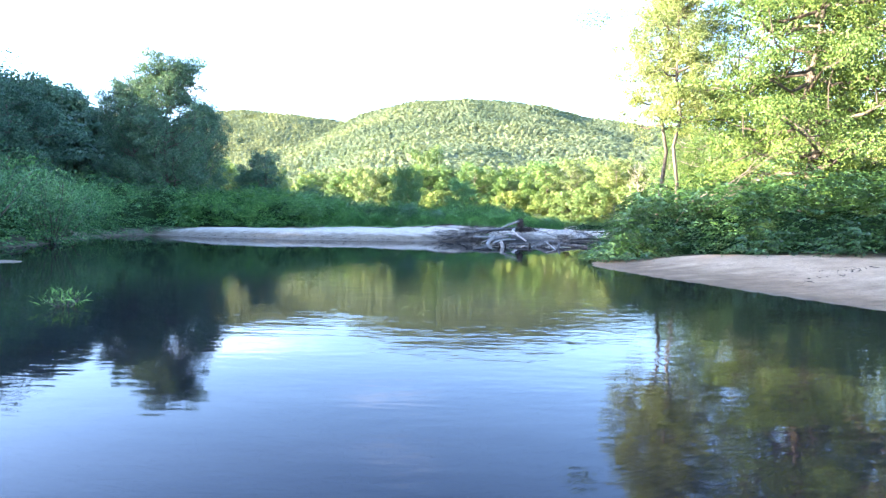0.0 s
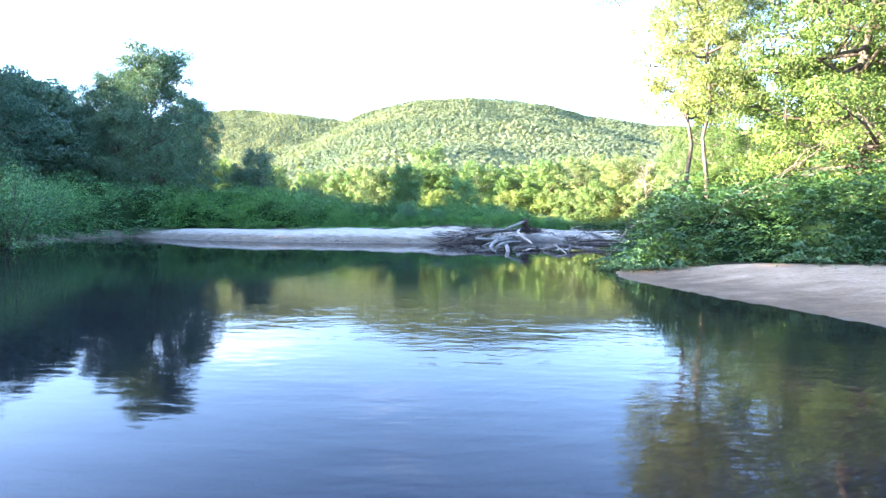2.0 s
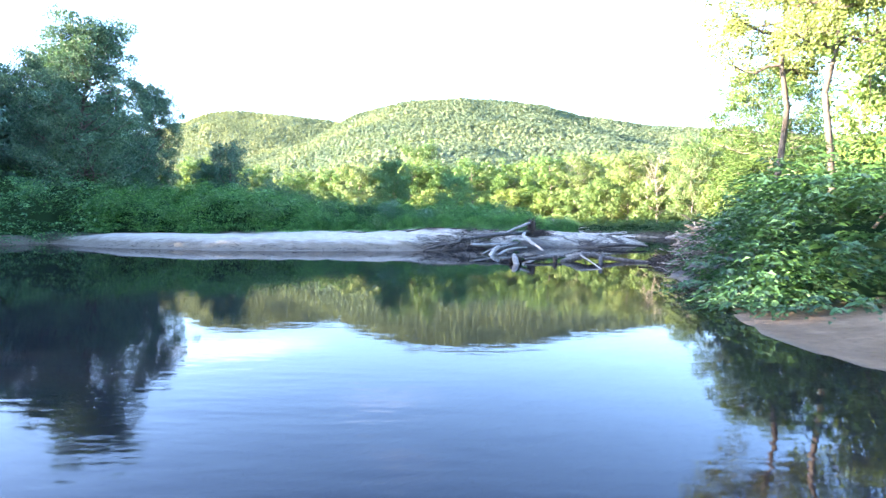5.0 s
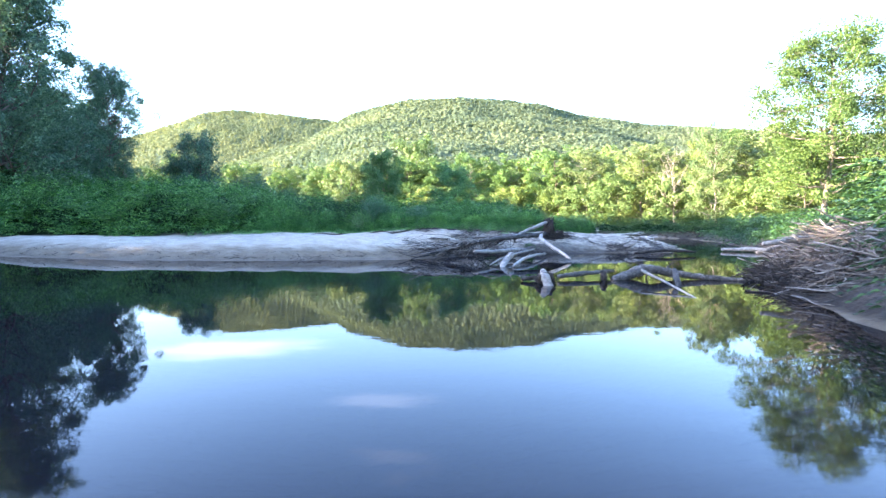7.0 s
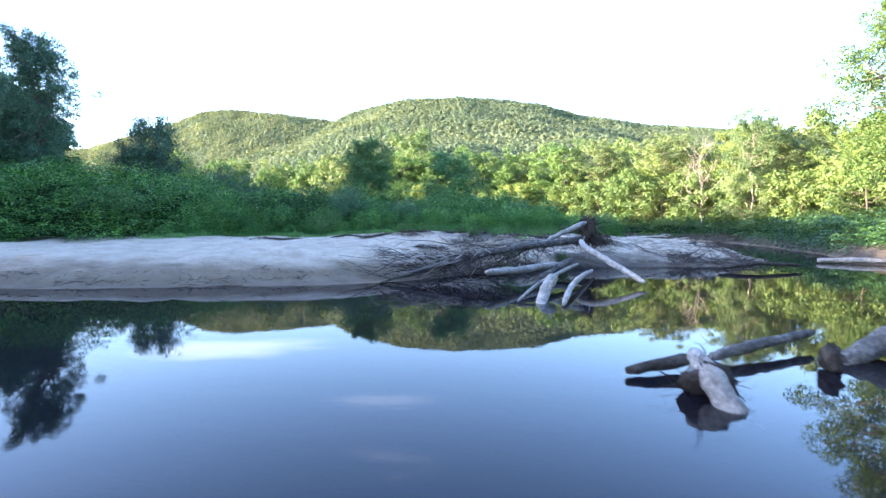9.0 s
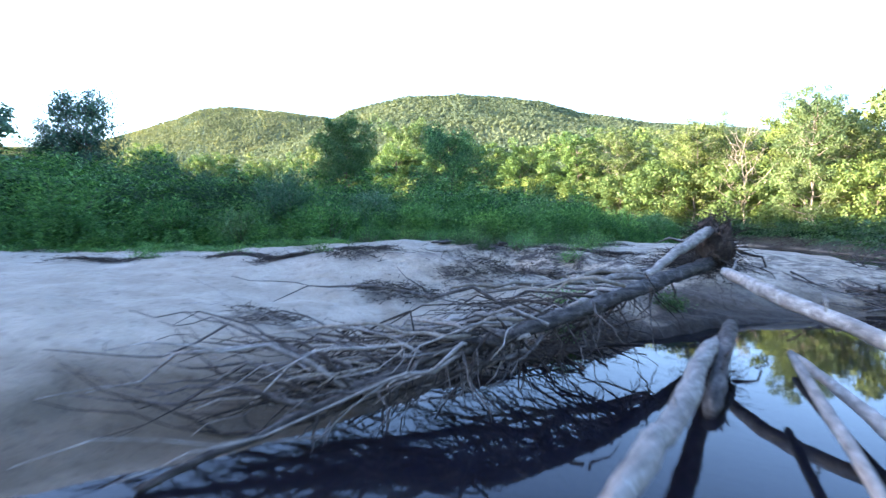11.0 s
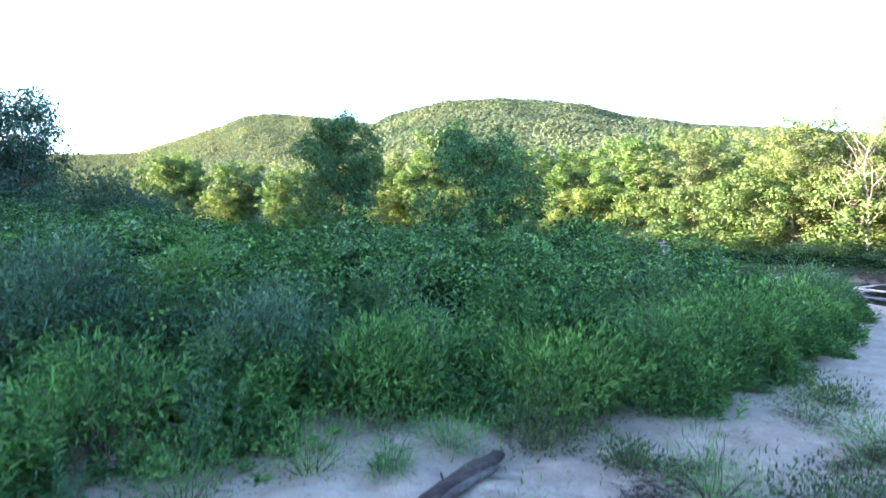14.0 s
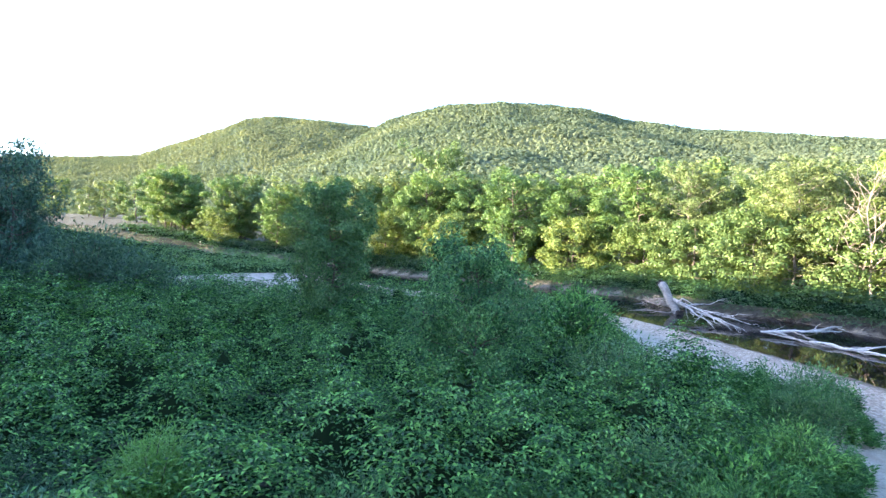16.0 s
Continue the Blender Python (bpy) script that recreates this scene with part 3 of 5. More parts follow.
tagged(new("water", Shell().add(np.stack([wx, wy, 0 * wx], -1).reshape(-1, 3), wq).mesh("water", M_WATER)), "calm dark river water mirroring sky and trees", "river", kind="structure")
a = np.linspace(0, 2 * np.pi, 33)[:-1]
pv = np.concatenate([np.stack([1.8 + 2.3 * np.cos(a), 50.75 + 1.9 * np.sin(a), 0 * a + 0.34], -1), [[1.8, 50.75, 0.34]]])
k = np.arange(0, 32, 2)
tagged(new("pool_water", Shell().add(pv, np.stack([k, k + 1, (k + 2) % 32, 0 * k + 32], -1)).mesh("pool_water", M_WATER)), "still dark pool in a scour hole", "pool", kind="structure")

# ---- the wooded hill ----
RIDGE = ((-900, 70), (-600, 130), (-400, 200), (-280, 258), (-130, 300), (0, 317), (130, 300), (300, 268), (450, 250), (650, 236), (900, 228), (1400, 215), (2200, 200))
BACK = ((-3000, 228), (-1500, 238), (-1300, 246), (-1150, 290), (-1000, 335), (-900, 376), (-800, 383), (-690, 376), (-560, 362), (-400, 342), (0, 300), (400, 200))


def hill_z(x, y, near, far, crest, seed):
    top = np.interp(x * crest[0] / y, [p for p, _ in crest[1]], [q for _, q in crest[1]])
    rise = (y - near) / (far - near)
    return top * (0.55 * rise + 0.45 * smooth(rise)) + 14 * lumps(x, y, 190, seed) * smooth(rise * 3) * smooth((1 - rise) * 6) + 4


def hill(name, az0, az1, cols, near, far, rows_, crest, seed, label):
    az, dist = np.meshgrid(np.linspace(az0, az1, cols), np.linspace(near, far, rows_), indexing="ij")
    x, y = az * dist, dist
    i_, j_ = np.meshgrid(np.arange(cols - 1), np.arange(rows_ - 1), indexing="ij")
    f = np.stack([i_ * rows_ + j_, (i_ + 1) * rows_ + j_, (i_ + 1) * rows_ + j_ + 1, i_ * rows_ + j_ + 1], -1).reshape(-1, 4)
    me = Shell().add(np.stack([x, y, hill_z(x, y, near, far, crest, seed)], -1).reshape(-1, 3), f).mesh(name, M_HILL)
    return tagged(new(name, me), label, "hill", kind="structure")


def hill_forest(name, az0, az1, near, far, gap, crest, seed, span, label):
    """Tree crowns over a hill, on a shaken grid: each a rounded cluster of leafy boughs."""
    rng = np.random.default_rng(seed + 60)
    x, y = np.meshgrid(np.arange(az0 * far, az1 * far, gap), np.arange(span[0], span[1], gap * 0.92), indexing="ij")
    x, y = (x + rng.uniform(-0.5, 0.5, x.shape) * gap).ravel(), (y + rng.uniform(-0.5, 0.5, x.shape) * gap).ravel()
    ok = (x > az0 * y) & (x < az1 * y)
    x, y = x[ok], y[ok]
    k, m = len(x), 26
    big = gap * rng.uniform(0.42, 0.68, k) * (0.95 + 0.25 * lumps(x, y, 60, seed + 5))
    tall = big * rng.uniform(0.8, 1.35, k)
    base = np.stack([x, y, hill_z(x, y, near, far, crest, seed) + 0.3 * tall], 1)
    ball = unit(rng.normal(0, 1, (k, m, 3)) + np.array([0, -0.25, 0.35]))
    p = base[:, None] + ball * np.stack([big, big, tall], 1)[:, None] * rng.uniform(0.75, 1.05, (k, m, 1))
    up = ball + np.array([0, 0, 0.25]) + rng.normal(0, 0.2, (k, m, 3))
    d = np.cross(up, rng.normal(0, 1, (k, m, 3)))
    size = (big[:, None] * rng.uniform(0.5, 0.95, (k, m))).ravel()
    p = p.reshape(-1, 3) - unit(d.reshape(-1, 3)) * size[:, None] * 0.4
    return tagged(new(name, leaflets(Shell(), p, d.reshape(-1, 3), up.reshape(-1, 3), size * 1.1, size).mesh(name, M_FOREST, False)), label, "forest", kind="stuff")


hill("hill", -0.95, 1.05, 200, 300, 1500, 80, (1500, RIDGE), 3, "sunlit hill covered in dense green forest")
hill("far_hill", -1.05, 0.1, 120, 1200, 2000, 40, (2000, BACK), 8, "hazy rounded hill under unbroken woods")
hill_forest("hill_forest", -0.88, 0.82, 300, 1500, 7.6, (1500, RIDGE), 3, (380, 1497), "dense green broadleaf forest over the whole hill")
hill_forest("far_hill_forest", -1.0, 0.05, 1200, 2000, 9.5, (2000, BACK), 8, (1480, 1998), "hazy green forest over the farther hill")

# ---- plants ----
def tree_meshes(seed, height, spread, base, trunk_r, leaf, n_leaf, mats, limbs=16, shape="round", lean=0.0, lift=0.5, clump=0.16, twigs=3, flat_=0.72, far=False):
    """Trunk with its limbs, and a crown of separate leaves gathered round the twig ends."""
    rng = np.random.default_rng(seed)
    wood, green = Shell(), Shell()
    top = np.array([lean * height, 0.3 * lean * height, height * 0.93])
    stem = bent((0, 0, -0.3), top, rng, 0.05, 9)
    s = np.linspace(0, 1, 9)
    tube(wood, stem, trunk_r * (1.25 - 0.4 * smooth(s * 8)) * (1 - 0.88 * s) + 0.012, 8, 0.10, rng)
    spots, weights = [], []
    for m in range(limbs):
        u = (m + rng.uniform(0.1, 0.9)) / limbs
        h = base + (0.95 - base) * u
        at = np.array([np.interp(h, s, stem[:, c]) for c in range(3)])
        if shape == "round":
            reach = spread * (0.45 + 0.55 * math.sin(math.pi * (0.15 + 0.75 * u)))
        elif shape == "cone":
            reach = spread * (0.35 + 0.65 * (1 - u) ** 0.7) * min(1.0, 0.7 + 2 * u)
        else:
            reach = spread * (0.55 + 0.45 * u)
        reach *= rng.uniform(0.7, 1.1)
        ang = m * 2.4 + rng.uniform(-0.5, 0.5)
        climb = lift * reach * rng.uniform(0.5, 1.2) * (0.6 + 0.8 * u)
        end = at + np.array([math.cos(ang) * reach, math.sin(ang) * reach, min(climb, height - at[2])])
        line = bent(at, end, rng, 0.12, 6, 0.06)
        r0 = trunk_r * (0.5 - 0.3 * u)
        tube(wood, line, np.linspace(r0, 0.012, 6), 5, 0.1, rng)
        spots += [line[3], line[4], line[5]]
        weights += [0.6, 0.9, 1.0]
        for _ in range(twigs):
            q = line[rng.integers(2, 5)]
            tip = q + rng.normal(0, 1, 3) * reach * 0.28 + np.array([0, 0, 0.12 * reach])
            tube(wood, bent(q, tip, rng, 0.1, 4), np.linspace(r0 * 0.35, 0.008, 4), 4)
            spots.append(tip), weights.append(1.1)
    spots.append(stem[-1]), weights.append(1.0)
    if n_leaf:
        spots, weights = np.array(spots), np.array(weights)
        pick = rng.choice(len(spots), n_leaf, p=weights / weights.sum())
        puff_ = spread * clump * rng.uniform(1.1, 2.1, len(spots))
        ball = unit(rng.normal(0, 1, (n_leaf, 3)) + np.array([0, 0, 0.25]))
        off = ball * (rng.uniform(0.25, 1.0, n_leaf) ** 0.45 * puff_[pick])[:, None] * np.array([1, 1, flat_])
        p = spots[pick] + off
        low = height * base * 0.55
        p[:, 2] = np.where(p[:, 2] < low, low + rng.exponential(0.07 * height, n_leaf), p[:, 2])
        up = ball + np.array([0, 0, 0.45]) + rng.normal(0, 0.33, (n_leaf, 3))
        d = np.cross(up, rng.normal(0, 1, (n_leaf, 3))) + np.array([0, 0, -0.2])
        size = leaf * rng.uniform(0.6, 1.25, n_leaf)
        if far:
            leaflets(green, p, d, up, size * 1.15, size * 0.85)
        else:
            leaves(green, p, d, up, size, size * 0.62)
    return wood.mesh("trunk", mats[1]), (green.mesh("crown", mats[0], False) if n_leaf else None)


def tree(meshes, x, y, label, category="tree", turn=0, scale=1.0, wide=1.0, group="", name="tree", z=None):
    ob = new(name)
    ob.matrix_basis = pose(x, y, float(ground_z(x, y)) if z is None else z, 0, 0, turn) @ Matrix.Diagonal((scale * wide, scale * wide, scale, 1))
    part("trunk", meshes[0], ob)
    if meshes[1]:
        part("crown", meshes[1], ob)
    return tagged(ob, label, category, group)


def thicket(name, poly, height, sprays, leaf, mat, label, seed, eye=(1.3, 51), near=16, drop=0.9, per=7, relief=0.55, deep=0.62, wide=1.0, grain=2.0, slim=0.6, floor=0.3, rise=None, gap=1.25, tilt=0.4, thick=0.10, hug=False):
    """Arching leafy stems over a plan outline: a lumpy canopy that comes down to the ground at its edges."""
    rng = np.random.default_rng(seed)
    lo, hi = np.min(poly, 0), np.max(poly, 0)
    # plants on a shaken grid, wider apart the farther off they stand; each is a dome of stems that lean outwards
    cx, cy = np.meshgrid(np.arange(lo[0], hi[0], gap), np.arange(lo[1], hi[1], gap), indexing="ij")
    cx, cy = (cx + rng.uniform(-0.5, 0.5, cx.shape) * gap).ravel(), (cy + rng.uniform(-0.5, 0.5, cx.shape) * gap).ravel()
    ok = inside(cx, cy, poly)
    cx, cy = cx[ok], cy[ok]
    away = np.hypot(cx - eye[0], cy - eye[1])
    weight = np.clip((near / away) ** 1.25, floor * 0.5, 1) * rng.uniform(0.5, 1.3, len(cx))
    pick = rng.choice(len(cx), sprays, p=weight / weight.sum())
    size_ = gap * wide * rng.uniform(0.5, 0.8, len(cx))
    lift_ = rng.uniform(-0.3, 0.26, len(cx))
    out, ang = np.sqrt(rng.uniform(0, 1, sprays)), rng.uniform(0, 2 * np.pi, sprays)
    x, y = cx[pick] + np.cos(ang) * out * size_[pick], cy[pick] + np.sin(ang) * out * size_[pick]
    dome = lift_[pick] + 0.2 - deep * gap * out ** 2
    # and a closer stand of stems along the outline
    ring = np.array(poly + poly[:1], float)
    far_ = np.hypot(*((ring[:-1] + ring[1:]) / 2 - eye).T)
    share = np.hypot(*(ring[1:] - ring[:-1]).T) * np.clip(near / far_, 0.15, 1) ** 1.3
    k_ = rng.choice(len(poly), sprays // 3, p=share / share.sum())
    t_ = rng.uniform(0, 1, (len(k_), 1))
    way = unit(ring[k_ + 1] - ring[k_])
    q = ring[k_] + (ring[k_ + 1] - ring[k_]) * t_ + np.stack([-way[:, 1], way[:, 0]], 1) * rng.uniform(-1.3, 1.3, (len(k_), 1))
    q = q[inside(q[:, 0], q[:, 1], poly)]
    x, y = np.concatenate([x, q[:, 0]]), np.concatenate([y, q[:, 1]])
    dome = np.concatenate([dome, 0.3 * lumps(q[:, 0], q[:, 1], 0.9, seed + 21, 2)])
    ang = np.concatenate([ang + rng.normal(0, 0.45, sprays), rng.uniform(0, 2 * np.pi, len(q))])
    far = np.hypot(x - eye[0], y - eye[1])
    e = edge(x, y, poly)[0] + 0.2 * lumps(x, y, 1.0, seed + 3)
    tall = height if rise is None else height * rise(x, y)
    top = tall * (0.35 + 0.65 * smooth(e / 1.3)) + relief * (2.2 * np.abs(lumps(x, y, grain, seed)) - 0.75) * smooth(e / 1.0 + 0.3) + dome
    down = np.where(e < 1.0, rng.uniform(0, 1, len(x)) * top * 0.9, rng.exponential(thick, len(x)))
    z = ground_z(x, y) + np.maximum(top - np.minimum(down, np.where(e < 1, 9, drop)), 0.08)
    grow = np.maximum(1, (far / near) ** 0.5)
    dirn = np.stack([np.cos(ang), np.sin(ang), 0 * ang], 1)
    shell = Shell()
    up0 = np.array([0, 0, 1.0])
    for k in range(per):
        s_ = k / (per - 1)
        p = np.stack([x, y, z], 1) + dirn * (s_ * 4.2 * leaf * grow)[:, None] + up0 * ((0.9 * s_ - 1.15 * s_ * s_) * 2.0 * leaf * grow)[:, None]
        side = np.stack([-dirn[:, 1], dirn[:, 0], 0 * ang], 1) * (1 if k % 2 else -1)
        d = dirn * (0.4 + 0.9 * s_) + side * (1.0 - 0.75 * s_) + rng.normal(0, 0.12, (len(x), 3)) + up0 * -0.16
        up = up0 + dirn * (tilt + (tilt + 0.15) * s_) + rng.normal(0, 0.12, (len(x), 3))
        size = leaf * grow * rng.uniform(0.75, 1.2, len(x)) * (1 - 0.35 * s_)
        leaves(shell, p, d, up, size, size * slim)
    # a dark shell under the outer leaves, coloured as the shade between them
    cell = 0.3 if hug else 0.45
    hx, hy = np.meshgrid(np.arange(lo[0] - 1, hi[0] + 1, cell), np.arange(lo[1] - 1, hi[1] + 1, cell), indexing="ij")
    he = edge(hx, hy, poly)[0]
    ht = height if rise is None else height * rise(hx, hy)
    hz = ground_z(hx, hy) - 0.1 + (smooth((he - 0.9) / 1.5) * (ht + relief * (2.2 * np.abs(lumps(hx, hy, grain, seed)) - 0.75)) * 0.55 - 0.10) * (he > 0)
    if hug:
        # the dark shell fills each dome to a hand's depth
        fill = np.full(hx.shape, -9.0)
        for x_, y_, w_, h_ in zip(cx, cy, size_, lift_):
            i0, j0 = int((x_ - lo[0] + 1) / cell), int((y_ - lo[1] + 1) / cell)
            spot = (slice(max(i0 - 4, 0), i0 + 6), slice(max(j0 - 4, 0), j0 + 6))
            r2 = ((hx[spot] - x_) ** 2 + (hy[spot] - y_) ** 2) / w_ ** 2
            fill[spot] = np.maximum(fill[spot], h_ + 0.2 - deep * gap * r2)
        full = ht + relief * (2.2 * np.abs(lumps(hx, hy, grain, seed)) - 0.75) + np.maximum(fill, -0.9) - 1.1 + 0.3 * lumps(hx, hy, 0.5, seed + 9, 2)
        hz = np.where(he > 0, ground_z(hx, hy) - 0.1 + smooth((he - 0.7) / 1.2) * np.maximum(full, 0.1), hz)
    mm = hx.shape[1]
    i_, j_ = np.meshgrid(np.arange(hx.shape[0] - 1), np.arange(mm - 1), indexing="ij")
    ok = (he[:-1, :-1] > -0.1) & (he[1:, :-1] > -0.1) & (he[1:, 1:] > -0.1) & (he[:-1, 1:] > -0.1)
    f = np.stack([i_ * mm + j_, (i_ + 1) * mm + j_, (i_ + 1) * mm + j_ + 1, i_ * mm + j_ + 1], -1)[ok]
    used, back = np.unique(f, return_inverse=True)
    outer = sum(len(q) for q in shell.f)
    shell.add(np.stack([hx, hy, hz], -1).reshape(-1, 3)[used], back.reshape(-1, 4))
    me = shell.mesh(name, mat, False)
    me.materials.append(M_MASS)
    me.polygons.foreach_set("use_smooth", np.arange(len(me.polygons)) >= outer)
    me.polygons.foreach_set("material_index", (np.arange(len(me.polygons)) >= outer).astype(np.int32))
    return tagged(new(name, me), label, "undergrowth", kind="stuff")


def uprights(name, poly, height, stems, mat, label, seed, per=9, leaf=0.10, slim=0.22, spread=0.05, eye=(1.3, 51), near=9, fuzzy=0.5, tuft=0.2):
    """Upright leafy stems: herbs, willow shoots or, with no side leaves, grass."""
    rng = np.random.default_rng(seed)
    lo, hi = np.min(poly, 0), np.max(poly, 0)
    # tufts of stems that spread outwards, each tuft with a height of its own
    cx, cy = rng.uniform(lo[0], hi[0], stems * 2), rng.uniform(lo[1], hi[1], stems * 2)
    away = np.hypot(cx - eye[0], cy - eye[1])
    keep = inside(cx, cy, poly) & (rng.uniform(0, 1, len(cx)) < np.clip((near / away) ** 1.1, 0.15, 1) * np.clip(0.75 + fuzzy * lumps(cx, cy, 0.9, seed, 2), 0.1, 1))
    tufts = max(stems // 24, 1)
    cx, cy = cx[keep][:tufts], cy[keep][:tufts]
    pick = rng.integers(0, len(cx), stems)
    ang = rng.uniform(0, 2 * np.pi, stems)
    r_ = np.abs(rng.normal(0, 1, stems)) * tuft * rng.uniform(0.6, 1.3, len(cx))[pick]
    x, y = cx[pick] + np.cos(ang) * r_, cy[pick] + np.sin(ang) * r_
    far = np.hypot(x - eye[0], y - eye[1])
    e = edge(x, y, poly)[0]
    h = height * rng.uniform(0.5, 1.3, len(cx))[pick] * rng.uniform(0.8, 1.08, stems) * (0.45 + 0.55 * smooth((e + 0.2) / 0.8)) * np.clip(0.95 + 0.7 * lumps(x, y, 1.7, seed + 4), 0.35, 1.3) * np.exp(-0.5 * (r_ / tuft / 2) ** 2)
    z = ground_z(x, y)
    lean = np.stack([np.cos(ang), np.sin(ang), 0 * ang], 1) * (0.04 + 0.22 * np.minimum(r_ / tuft, 1.6) * rng.uniform(0.5, 1.2, stems))[:, None]
    base = np.stack([x, y, z - 0.02], 1)
    grow = np.maximum(1, (far / near) ** 0.5)
    shell = Shell()
    tip = lean + np.array([0, 0, 1.0])
    leaves(shell, base, tip, np.roll(lean, 1, 1) + np.array([0.3, 0.2, 0]), h, 0.005 + 0.004 * grow, 0.0, 0.02)
    for k in range(per):
        s_ = 0.06 + 0.94 * (k + rng.uniform(0, 1, len(x))) / per
        a_ = k * 2.4 + ang + rng.normal(0, 0.4, len(x))
        d = np.stack([np.cos(a_), np.sin(a_), rng.uniform(0.25, 1.0, len(x))], 1)
        p = base + unit(tip) * (h * s_)[:, None]
        size = leaf * grow * rng.uniform(0.7, 1.3, len(x)) * (1.25 - 0.5 * s_)
        leaves(shell, p, d, np.array([0, 0, 1.0]) + rng.normal(0, 0.2, (len(x), 3)), size, size * slim)
    return tagged(new(name, shell.mesh(name, mat, False)), label, "undergrowth", kind="stuff")


def shrub(x, y, radius, height, n_leaf, leaf, mat, label, seed, name="shrub", slim=0.3, z=None, loose=1.0):
    """A rounded bush: stems from one root, narrow leaves all round their upper halves."""
    rng = np.random.default_rng(seed)
    ob = new(name)
    ob.matrix_basis = pose(x, y, float(ground_z(x, y)) - 0.03 if z is None else z)
    wood, green = Shell(), Shell()
    ends = []
    for k in range(16):
        a_ = k * 2.4
        r = radius * math.sqrt((k + 0.5) / 16)
        end = np.array([math.cos(a_) * r, math.sin(a_) * r, height * (1 - 0.45 * (r / radius) ** 2) * rng.uniform(1.7 - 0.85 * loose if loose > 1 else 0.85, 1.05)])
        line = bent((math.cos(a_) * 0.08, math.sin(a_) * 0.08, 0), end, rng, 0.08, 5, -0.08)
        tube(wood, line, np.linspace(0.007, 0.002, 5) * (0.5 + height), 4)
        ends.append(line)
    ends = np.array(ends)
    pick, s_ = rng.integers(0, 16, n_leaf), 0.25 + 0.75 * rng.uniform(0, 1, n_leaf) ** 0.7
    k0 = np.minimum((s_ * 4).astype(int), 3)
    p = ends[pick, k0] + (ends[pick, k0 + 1] - ends[pick, k0]) * (s_ * 4 - k0)[:, None]
    off = rng.normal(0, 1, (n_leaf, 3)) * radius * loose * np.array([0.17, 0.17, 0.14])
    p = p + off
    p[:, 2] = np.maximum(p[:, 2], 0.04)
    d = unit(off) + np.array([0, 0, 0.5]) + rng.normal(0, 0.3, (n_leaf, 3))
    size = leaf * rng.uniform(0.7, 1.3, n_leaf)
    leaves(green, p, d, np.array([0, 0, 1.0]) + rng.normal(0, 0.5, (n_leaf, 3)), size, size * slim)
    part("stem", wood.mesh("stem", M_BARK), ob)
    part("foliage", green.mesh("foliage", mat, False), ob)
    return tagged(ob, label, "shrub")


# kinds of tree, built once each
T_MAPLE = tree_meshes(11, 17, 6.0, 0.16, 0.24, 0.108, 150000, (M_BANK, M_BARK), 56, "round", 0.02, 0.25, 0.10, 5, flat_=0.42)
T_SLIM = tree_meshes(12, 14, 2.5, 0.47, 0.13, 0.10, 37000, (M_PALE, M_BARK), 26, "round", 0.03, 0.3, 0.13, 4)
T_ROUND = tree_meshes(13, 14, 4.6, 0.16, 0.20, 0.24, 17000, (M_MAPLE, M_BARK), 24, "round", 0.02, 0.4, 0.125, far=True)
T_ROUND2 = tree_meshes(14, 13, 4.2, 0.10, 0.18, 0.24, 16000, (M_PALE, M_BARK), 22, "round", -0.03, 0.45, 0.125, far=True)
T_TALL = tree_meshes(15, 16, 3.8, 0.24, 0.17, 0.23, 15000, (M_PALE, M_PALEBARK), 24, "round", 0.04, 0.6, 0.13, far=True)
T_ROUND_FINE = tree_meshes(31, 14, 4.8, 0.12, 0.20, 0.19, 27000, (M_MAPLE, M_BARK), 30, "round", 0.02, 0.4, 0.105, 4, far=True)
T_TALL_FINE = tree_meshes(32, 16, 4.2, 0.16, 0.17, 0.19, 25000, (M_PALE, M_PALEBARK), 30, "round", 0.03, 0.6, 0.11, 4, far=True)
T_LOW = tree_meshes(16, 8, 4.0, 0.05, 0.13, 0.23, 12000, (M_MAPLE, M_BARK), 20, "round", 0.05, 0.35, 0.13, far=True)
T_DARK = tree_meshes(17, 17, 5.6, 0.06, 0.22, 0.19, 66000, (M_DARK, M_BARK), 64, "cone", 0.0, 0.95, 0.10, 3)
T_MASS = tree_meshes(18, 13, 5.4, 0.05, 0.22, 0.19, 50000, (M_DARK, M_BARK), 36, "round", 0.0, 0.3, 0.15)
T_BUSH = tree_meshes(24, 7.6, 2.9, 0.05, 0.10, 0.20, 10000, (M_DARK, M_BARK), 28, "round", 0.03, 0.6, 0.15)
T_VINE = tree_meshes(25, 15, 4.4, 0.20, 0.24, 0.155, 60000, (M_BANK, M_PALEBARK), 42, "round", -0.09, 0.4, 0.125, 4)
T_YOUNG = tree_meshes(26, 8.5, 2.5, 0.05, 0.10, 0.16, 30000, (M_YOUNG, M_BARK), 40, "round", 0.02, 0.6, 0.14, 4)
T_WILLOW = tree_meshes(27, 7.6, 2.6, 0.05, 0.09, 0.15, 23000, (M_SHADED_TEAL, M_BARK), 30, "round", 0.04, 0.7, 0.16, 4)
T_BARE = tree_meshes(20, 11.5, 3.2, 0.22, 0.13, 0.3, 0, (M_PALE, M_PALEBARK), 22, "cone", 0.02, 1.5, 0.1, 7)
T_FAR = tree_meshes(21, 14, 5.0, 0.08, 0.20, 0.42, 6500, (M_PALE, M_BARK), 16, "round", 0.02, 0.4, 0.17, 1, far=True)
T_FAR2 = tree_meshes(22, 15, 4.6, 0.08, 0.20, 0.42, 6500, (M_MAPLE, M_BARK), 16, "round", -0.02, 0.5, 0.17, 1, far=True)
